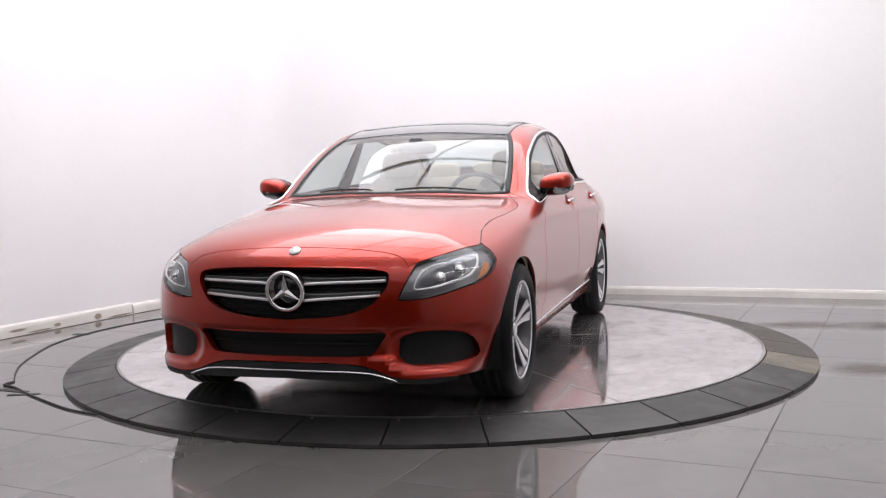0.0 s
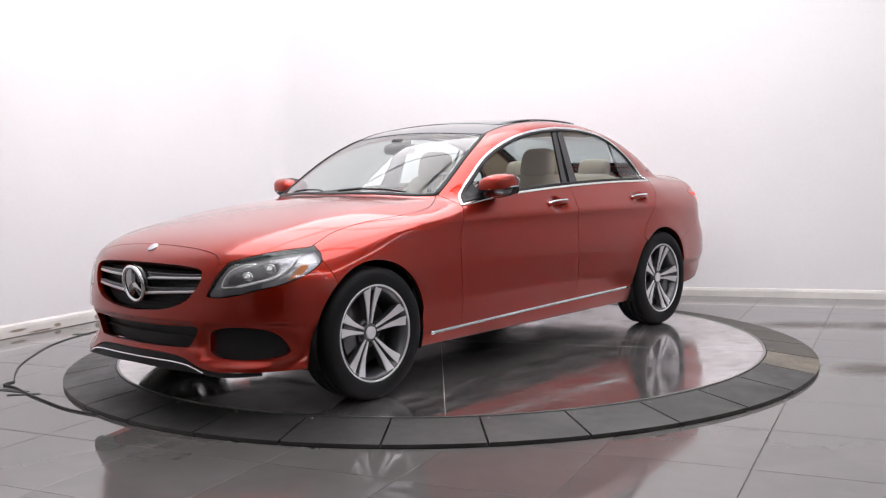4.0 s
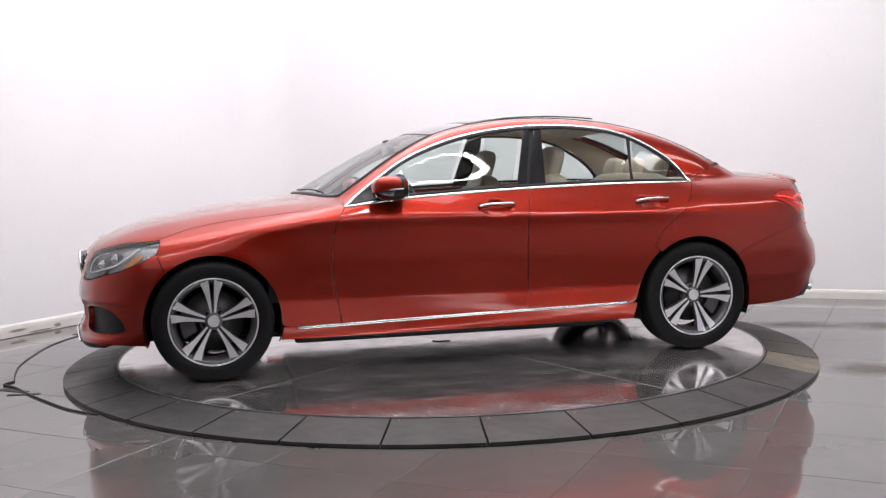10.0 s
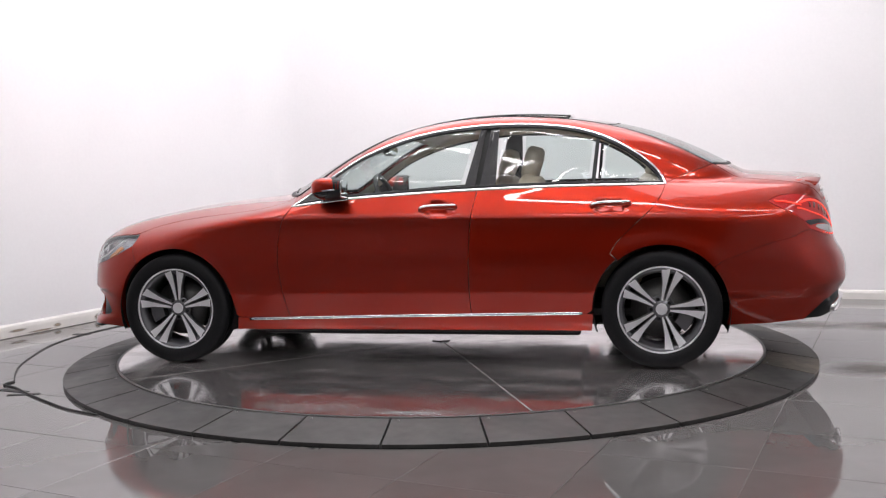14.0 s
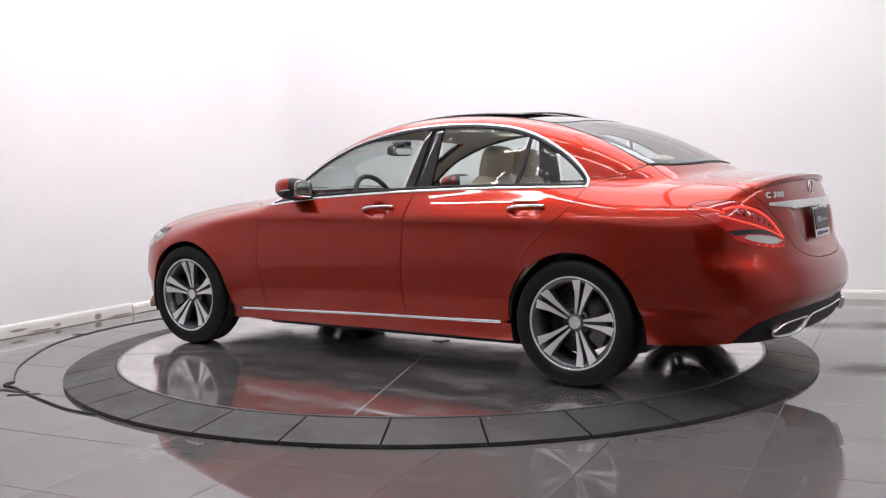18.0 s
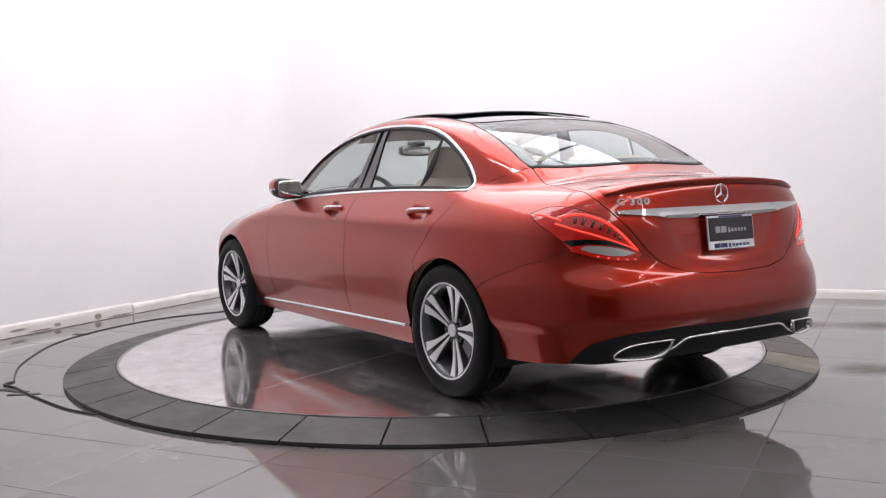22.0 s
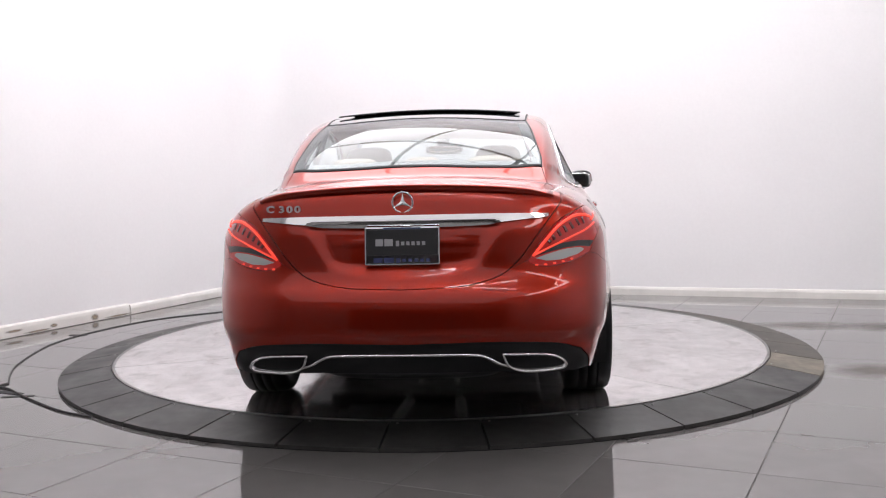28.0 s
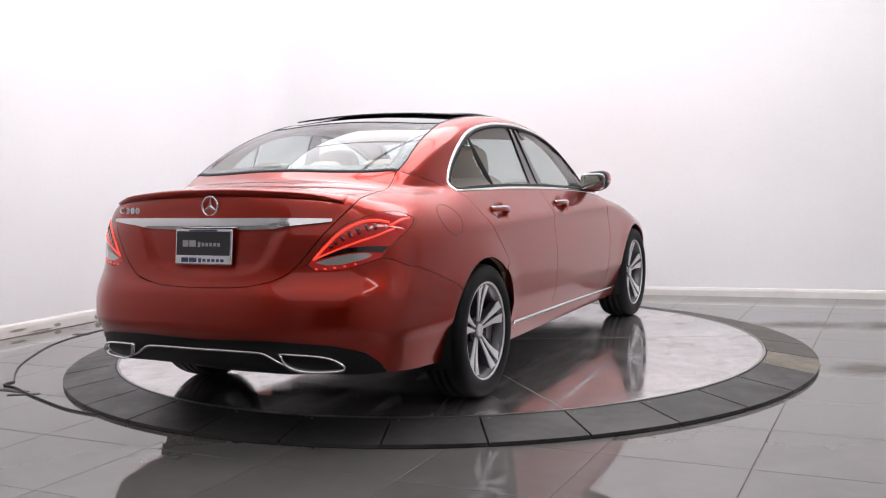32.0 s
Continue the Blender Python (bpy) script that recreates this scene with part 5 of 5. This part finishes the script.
# boot: chrome strip, emblem, badge, plate, spoiler
cs_top = on_rear([(-0.588, 0.920), (-0.4, 0.924), (-0.2, 0.925), (0.0, 0.925)], 0.02, True)
cs_low = on_rear([(-0.588, 0.907), (-0.4, 0.891), (-0.2, 0.885), (0.0, 0.883)], 0.02, True)
cs = ring_of(cs_top[::-1], cs_low)
panel("boot_trim", ring_of(cs, mirror(cs[::-1])), FROM_REAR, M_CHROME, car, "broad chrome boot strip with tapered ends", both=False, offset=0.012, thick=0.016, gap=0, step=0.02)
q = on_tail(0, 0.978, 0.006)
emblem("boot_emblem", q, 0.046, 0.009, M_CHROME, car, Matrix.Rotation(math.pi, 4, "Z") @ Matrix.Rotation(radians(4), 4, "Y"), "chrome ring emblem with three arms")


def lettering(name, text, size, depth, mat, parent, m, label):
    cu = bpy.data.curves.new(name, "FONT")
    cu.body, cu.size, cu.extrude, cu.align_x, cu.align_y, cu.space_character = text, size, depth, "CENTER", "CENTER", 1.15
    cu.offset = 0.0012
    tmp = bpy.data.objects.new(name, cu)
    scene.collection.objects.link(tmp)
    mesh = bpy.data.meshes.new_from_object(tmp.evaluated_get(bpy.context.evaluated_depsgraph_get()))
    bpy.data.objects.remove(tmp)
    ob = link(name, mesh, mat, parent, label)
    ob.matrix_local = m
    return ob


# facing the rear: letters' x runs to the car's right
q = on_tail(-0.475, 0.957, 0.003)
face_rear = Matrix(((0, 0, 1, 0), (1, 0, 0, 0), (0, 1, 0, 0), (0, 0, 0, 1)))
for ch, y in (("C", -0.560), ("3", -0.509), ("0", -0.474), ("0", -0.439)):
    q = on_tail(y, 0.957, 0.003)
    lettering("badge_letter", ch, 0.043, 0.003, M_SILVER, car, Matrix.Translation(q) @ Matrix.Rotation(radians(y * 28), 4, "Z") @ face_rear @ Matrix.Diagonal((1.25, 0.9, 1, 1)), "raised chrome badge character")
q = on_tail(0, 0.79, 0)
tilt = Matrix.Translation((q[0] + 0.018, 0, 0.806)) @ Matrix.Rotation(radians(-6), 4, "Y")
bm = bmesh.new()
box(bm, (0, 0, 0), (0.014, 0.305, 0.155), 0.006)
pl = part("plate_frame", bm, M_FRAME, car, "silver plate frame", smooth=False)
pl.matrix_local = tilt
bm = bmesh.new()
box(bm, (0.0075, 0, 0.015), (0.006, 0.286, 0.104), 0.002)
part("plate_insert", bm, M_PLATE, pl, "black insert plate", smooth=False)
bars = [(-0.092, 0.030, 0.014, 0.028, M_LETTER, 0.0112), (-0.054, 0.034, 0.014, 0.028, M_LETTER, 0.0112), (-0.098, 0.036, -0.057, 0.020, M_BLUE, 0.0076), (-0.054, 0.040, -0.057, 0.020, M_BLUE, 0.0076), (0.0, 0.15, 0.071, 0.007, M_BLUE, 0.0076)]
bars += [(-0.018 + 0.021 * k, 0.013, 0.010, 0.022 if k == 0 else 0.015, M_LETTER, 0.0112) for k in range(6)]
bars += [(-0.016 + 0.024 * k, 0.015, -0.058, 0.019 if k == 0 else 0.012, M_BLUE, 0.0076) for k in range(6)]
for y, w, z, h, mat, out in bars:
    bm = bmesh.new()
    box(bm, (out, y, z), (0.0016, w, h))
    part("plate_bar", bm, mat, pl, smooth=False)
# spoiler lip along the lid's rear edge
V, F = [], []
ys = np.linspace(-0.615, 0.615, 41)
for y in ys:
    e = 1 - abs(y) / 0.615
    rise = 0.012 * min(1.0, e * 6)
    tip = TAIL(1.0) - 0.14 * y * y - 0.60 * y ** 6 + 0.002
    x0 = tip - 0.115
    zf = [float(cast(np.array([[xx, y, 1.5]]), (0, 0, -1), 1.2)[0][2]) for xx in (x0, x0 + 0.055, tip - 0.022)]
    zt = DECK(tip) - CROWN(tip) * y * y / 0.49 - SHED(tip) * (y * y / 0.62) ** 3
    V += [(x0, y, zf[0] - 0.004), (x0 + 0.004, y, zf[0] + 0.001), (x0 + 0.055, y, zf[1] + rise * 0.35), (tip, y, zt + rise - 0.012), (tip + 0.004, y, zt + rise - 0.017), (tip - 0.012, y, zt - 0.030), (x0 + 0.05, y, zf[1] - 0.02)]
n = 7
for i in range(len(ys) - 1):
    F += [(i * n + j, i * n + (j + 1) % n, (i + 1) * n + (j + 1) % n, (i + 1) * n + j) for j in range(n)]
F += [tuple(range(n))[::-1], tuple(range((len(ys) - 1) * n, len(ys) * n))]
sp = raw("spoiler", V, F, M_PAINT, car, "thin body-coloured boot spoiler")
bm = bmesh.new()
bm.from_mesh(sp.data)
bmesh.ops.recalc_face_normals(bm, faces=bm.faces[:])
bm.to_mesh(sp.data)
bm.free()

# exhaust tips and the chrome line between them
tip_line = on_rear([(-0.395, 0.367), (-0.52, 0.362), (-0.60, 0.350), (-0.645, 0.322), (-0.640, 0.302), (-0.58, 0.296), (-0.48, 0.298), (-0.42, 0.320), (-0.395, 0.367)], 0.015, True)
tip_line = ring_of(tip_line)
strip("exhaust_tip", tip_line, 0.013, 0.05, M_CHROME, car, "chrome exhaust surround", out=-0.002, closed=True)
panel("exhaust_mouth", tip_line, FROM_REAR, M_BLACK, car, offset=-0.012, thick=0.0, gap=0, step=0.03)
cl = on_rear([(-0.43, 0.310), (-0.385, 0.325), (-0.335, 0.352), (-0.29, 0.364), (-0.15, 0.367), (0.0, 0.367)], 0.02, True)
strip("diffuser_trim", ring_of(cl, mirror(cl[::-1])), 0.012, 0.012, M_CHROME, car, "chrome diffuser line", out=0.002, both=False)

# fuel flap
flap = ring_of(on_side([(3.125 + 0.088 * math.cos(a), 0.888 + 0.070 * math.sin(a)) for a in np.linspace(0, 2 * math.pi, 37)], 0.02)) * (1, -1, 1)
N = normals_of(flap)
part("fuel_flap_seam", tube(flap, 0.003, 0.002, N, closed=True, segs=4), M_BLACK, car)

# door handles
for hx, hz, who in ((1.605, 0.898, doors), (2.570, 0.902, rear_doors)):
    L = on_side([(hx - 0.108, hz - 0.002), (hx - 0.05, hz + 0.010), (hx + 0.05, hz + 0.013), (hx + 0.108, hz + 0.012)], 0.012, True)
    N = normals_of(L)
    flat = np.linspace(0, 1, len(L))
    base = L.copy()
    base[:, 1] = np.interp(flat, [0, 1], [L[0, 1], L[-1, 1]]) - 0.016 * np.sin(flat * math.pi) ** 0.5
    NS = np.tile(np.array((0, -1.0, 0.25)), (len(L), 1))
    for k, s in ((0, 1), (1, -1)):
        part("door_handle", tube(base * (1, s, 1), 0.030, 0.020, NS * (1, s, 1), segs=10), M_PAINT, who[k])
        top = base + (0, -0.006, 0.009)
        part("handle_trim", tube(top * (1, s, 1), 0.013, 0.011, NS * (1, s, 1), segs=8), M_CHROME, who[k], "chrome handle strip")

# door mirrors
for s in (1, -1):
    bm = bmesh.new()
    def shape(bm, c, r, cut, e1=0.75, e2=0.62):
        blob(bm, c, r, e1, e2, 28, 16)
        for v in bm.verts:
            f = (v.co.x - c[0]) / r[0]
            v.co.z += 0.012 * (v.co.y - c[1]) / r[1] * 1.0
            v.co.y -= 0.012 * max(0.0, -f)
        if cut is not None:
            g = bm.verts[:] + bm.edges[:] + bm.faces[:]
            bmesh.ops.bisect_plane(bm, geom=g, plane_co=cut[0], plane_no=cut[1], clear_outer=True)
            if len(cut) > 2:
                bmesh.ops.bisect_plane(bm, geom=bm.verts[:] + bm.edges[:] + bm.faces[:], plane_co=cut[2], plane_no=cut[3], clear_outer=True)
        for v in bm.verts:
            v.co.y *= -s
    shape(bm, (0.985, 0.902, 1.022), (0.105, 0.094, 0.066), ((1.06, 0, 0), (1, 0, 0), (0.9, 0.9, 1.004), (0.12, 0, -1)))
    mh = part("door_mirror", bm, M_PAINT, car, "red mirror shell over a black foot")
    bm = bmesh.new()
    shape(bm, (0.985, 0.902, 1.022), (0.103, 0.092, 0.064), ((1.06, 0, 0), (1, 0, 0), (0.9, 0.9, 1.006), (-0.12, 0, 1)))
    part("mirror_underside", bm, M_GLOSS_BLACK, mh)
    bm = bmesh.new()
    shape(bm, (1.0, 0.902, 1.022), (0.085, 0.093, 0.066), ((1.068, 0, 0), (1, 0, 0)))
    part("mirror_rim", bm, M_BLACK, mh)
    bm = bmesh.new()
    blob(bm, (1.070, -s * 0.902, 1.022), (0.004, 0.082, 0.053), 0.5, 0.7, 28, 10)
    part("mirror_glass", bm, M_CHROME, mh, "mirror glass")
    P = [(0.884, -s * 0.905, 1.004), (0.902, -s * 0.950, 1.010), (0.945, -s * 0.980, 1.014), (1.0, -s * 0.995, 1.018), (1.040, -s * 0.994, 1.020)]
    part("mirror_indicator", tube(dense(P, 0.01, True), 0.010, 0.009, None), M_WHITE_LENS, mh, "clear indicator strip")
    bm = bmesh.new()
    P = [(0.955, -s * 0.76, 0.950), (0.962, -s * 0.80, 0.960), (0.970, -s * 0.85, 0.975)]
    part("mirror_foot", tube(P, 0.09, 0.035, [(0, 0, 1)] * 3, segs=12), M_BLACK, mh, "black mirror foot")
    tri = ring_of(on_side([(0.76, 0.940), (0.93, 0.956), (0.93, 1.055), (0.86, 1.01), (0.76, 0.940)], 0.02))
    if s == 1:
        panel("mirror_corner", tri, SIDE_ON, M_BLACK, car, "black mirror corner plate", offset=0.002, thick=0.006, gap=0)

# roof: raised sunroof pane, its rubber edge, roof seams
V, F = [], []
xs_, ys_ = np.linspace(1.52, 2.34, 15), np.linspace(-0.50, 0.50, 17)
T = cast(np.array([[x, y, 1.8] for x in xs_ for y in ys_]), (0, 0, -1), 1.0).reshape(15, 17, 3)
for i, x in enumerate(xs_):
    up = 0.003 + 0.016 * (i / 14.0)
    for j in range(17):
        V.append(tuple(T[i, j] + (0, 0, up)))
for i in range(14):
    for j in range(16):
        F.append((i * 17 + j, (i + 1) * 17 + j, (i + 1) * 17 + j + 1, i * 17 + j + 1))
base_n = len(V)
V += [(v[0], v[1], v[2] - 0.008) for v in V]
F += [tuple(base_n + k for k in f[::-1]) for f in F]
rim = [j for j in range(17)] + [i * 17 + 16 for i in range(1, 15)] + [14 * 17 + j for j in range(15, -1, -1)] + [i * 17 for i in range(13, 0, -1)]
F += [(rim[k], rim[(k + 1) % len(rim)], base_n + rim[(k + 1) % len(rim)], base_n + rim[k]) for k in range(len(rim))]
sr = raw("sunroof_pane", V, F, M_ROOF_GLASS, car, "black glass sunroof tilted open at the rear")
bm = bmesh.new()
bm.from_mesh(sr.data)
bmesh.ops.recalc_face_normals(bm, faces=bm.faces[:])
bm.to_mesh(sr.data)
bm.free()
strip("roof_joint", roof_edge, 0.010, 0.006, M_BLACK, car)
strip("windshield_seal", ws_side, 0.028, 0.012, M_BLACK, car, "black windshield seal")
strip("windshield_seal", ring_of(cowl, mirror(cowl[::-1])), 0.030, 0.012, M_BLACK, car, both=False)
strip("windshield_seal", ring_of(ws_top, mirror(ws_top[::-1])), 0.012, 0.006, M_BLACK, car, both=False)
strip("rear_window_seal", rg_side, 0.008, 0.004, M_BLACK, car)
strip("rear_window_seal", ring_of(rg_low, mirror(rg_low[::-1])), 0.026, 0.010, M_BLACK, car, both=False)
strip("rear_window_seal", ring_of(rg_top, mirror(rg_top[::-1])), 0.010, 0.006, M_BLACK, car, both=False)
for a, b in (((0.655, -0.50), (0.545, -0.06)), ((0.548, 0.08), (0.635, 0.44))):
    L = on_top([a, b], 0.05)
    strip("wiper", L, 0.007, 0.005, M_BLACK, car, "black wiper blade", out=0.003, both=False)

# inner lining, so that the cabin is closed
lining = ring_of(on_side([(0.40, 0.30), (2.44, 0.31), (2.47, 0.70), (2.72, 0.86), (2.86, 1.0), (1.8, 0.985), (0.75, 0.905), (0.66, 0.70), (0.40, 0.60), (0.40, 0.30)], 0.04))
panel("door_lining", lining, SIDE_ON, M_LEATHER, car, "beige inner door lining", offset=-0.06, thick=0.0, gap=0, step=0.08)
panel("pillar_lining", rail, Flat((0, 0.8, -0.6)), M_LEATHER, car, "beige pillar lining", offset=-0.022, thick=0.0, gap=0.004, step=0.06)
panel("headliner", ring_of(roof), FROM_TOP, M_LEATHER, car, "pale headliner", offset=-0.035, thick=0.0, gap=0.0, step=0.1, both=False)
behind = ring_of(on_side([(0.30, 0.40), (0.62, 0.36), (0.62, 0.74), (0.30, 0.70), (0.30, 0.40)], 0.04))
panel("wing_inner", behind, SIDE_ON, M_BLACK, car, offset=-0.04, thick=0.0, gap=0, step=0.1)
behind = ring_of(on_side([(2.55, 0.72), (2.95, 0.76), (3.28, 0.55), (3.45, 0.55), (3.45, 0.80), (2.95, 0.86), (2.86, 0.86), (2.70, 0.80), (2.55, 0.72)], 0.04))
panel("quarter_inner", behind, SIDE_ON, M_BLACK, car, offset=-0.05, thick=0.0, gap=0, step=0.1)
bm = bmesh.new()
box(bm, (1.55, 0, 0.30), (2.3, 1.52, 0.04))
box(bm, (0.42, 0, 0.53), (0.04, 1.30, 0.50))
box(bm, (3.02, 0, 0.62), (0.04, 1.30, 0.66))
part("cabin_floor", bm, M_DARK_LEATHER, car, smooth=False)
solid("dashboard", [((0.95, 0, 0.83), (0.24, 0.62, 0.12), 0.6, 0.5, 28, 14)], M_DARK_LEATHER, car, "dark dashboard")
bm = bmesh.new()
box(bm, (1.35, 0, 0.50), (1.1, 0.26, 0.30), 0.04)
part("centre_console", bm, M_DARK_LEATHER, car)
solid("parcel_shelf", [((2.98, 0, 1.005), (0.20, 0.62, 0.03), 0.4, 0.4, 24, 8)], M_LEATHER, car)


def front_seat(x, y):
    tilt = Matrix.Rotation(radians(16), 4, "Y")
    st = solid("front_seat", [((x - 0.30, y, 0.50), (0.27, 0.25, 0.11), 0.45, 0.45), ((x - 0.30, y - 0.21, 0.54), (0.24, 0.05, 0.11), 0.6, 0.6), ((x - 0.30, y + 0.21, 0.54), (0.24, 0.05, 0.11), 0.6, 0.6)], M_LEATHER, car, "beige leather front seat")
    solid("seat_back", [((x - 0.02, y, 0.78), (0.085, 0.24, 0.31), 0.45, 0.5, 20, 14, tilt), ((x - 0.05, y - 0.20, 0.76), (0.09, 0.055, 0.25), 0.6, 0.6, 16, 12, tilt), ((x - 0.05, y + 0.20, 0.76), (0.09, 0.055, 0.25), 0.6, 0.6, 16, 12, tilt)], M_LEATHER, st)
    solid("headrest", [((x + 0.055, y, 1.145), (0.055, 0.135, 0.105), 0.55, 0.6, 20, 14, tilt)], M_LEATHER, st)


front_seat(2.05, -0.37)
front_seat(1.82, 0.37)
rs = solid("rear_seat", [((2.48, 0, 0.52), (0.28, 0.66, 0.12), 0.4, 0.35, 32, 12)], M_LEATHER, car, "beige leather rear bench")
solid("rear_seat_back", [((2.74, 0, 0.79), (0.09, 0.64, 0.29), 0.4, 0.35, 32, 14, Matrix.Rotation(radians(22), 4, "Y"))], M_LEATHER, rs)
for y in (-0.34, 0.0, 0.34):
    solid("rear_headrest", [((2.84, y, 1.10), (0.05, 0.125 if y else 0.10, 0.075), 0.55, 0.6, 20, 12, Matrix.Rotation(radians(18), 4, "Y"))], M_LEATHER, rs)
bm = bmesh.new()
n, k = 40, 8
ringv = [[bm.verts.new(((0.185 + 0.016 * math.cos(2 * math.pi * j / k)) * math.cos(2 * math.pi * i / n), (0.185 + 0.016 * math.cos(2 * math.pi * j / k)) * math.sin(2 * math.pi * i / n), 0.016 * math.sin(2 * math.pi * j / k))) for j in range(k)] for i in range(n)]
for i in range(n):
    for j in range(k):
        bm.faces.new((ringv[i][j], ringv[(i + 1) % n][j], ringv[(i + 1) % n][(j + 1) % k], ringv[i][(j + 1) % k]))
blob(bm, (0, 0, -0.01), (0.075, 0.07, 0.03), 0.6, 0.8, 16, 8)
box(bm, (0, 0, -0.01), (0.03, 0.34, 0.012))
box(bm, (0.09, 0, -0.01), (0.17, 0.03, 0.012))
part("steering_wheel", bm, M_DARK_LEATHER, car, "dark leather steering wheel").matrix_local = pose(1.21, -0.37, 0.92, 0, 66, 0)
bm = bmesh.new()
blob(bm, (1.13, 0.0, 1.255), (0.025, 0.125, 0.036), 0.5, 0.5, 20, 10)
part("inner_mirror", bm, M_DARK_LEATHER, car)
bm = bmesh.new()
blob(bm, (1.155, 0.0, 1.255), (0.004, 0.115, 0.028), 0.5, 0.5, 20, 8)
part("inner_mirror_glass", bm, M_CHROME, car)
bm = bmesh.new()
box(bm, (1.15, 0, 1.300), (0.10, 0.09, 0.035), 0.012)
part("mirror_sensor_box", bm, M_DARK_LEATHER, car)


# ---- motion of the turntable and the car ----
def motions():
    turn = [(0, 72.79), (2, 60.73), (5, 42.20), (8, 24.52), (11, 6.86), (14, -10.70), (17, -28.56), (20, -45.77), (23, -63.15), (25.5, -78.70),
            (27.5, -91.17), (29, -100.24), (30.5, -108.90), (32, -115.90)]
    ox, oy = 1.4486, -0.0285
    rows, spin = [], []
    angle = curve(turn, 0.25)
    for k in range(65):
        t = k / 2
        a = float(angle(t))
        c, s = math.cos(radians(a)), math.sin(radians(a))
        rows.append((t, pose(-(c * ox - s * oy), -(s * ox + c * oy), DISC_Z, 0, 0, a)))
        spin.append((t, pose(0, 0, DISC_Z, 0, 0, a)))
    walk(car, rows)
    walk(disc, spin)


motions()
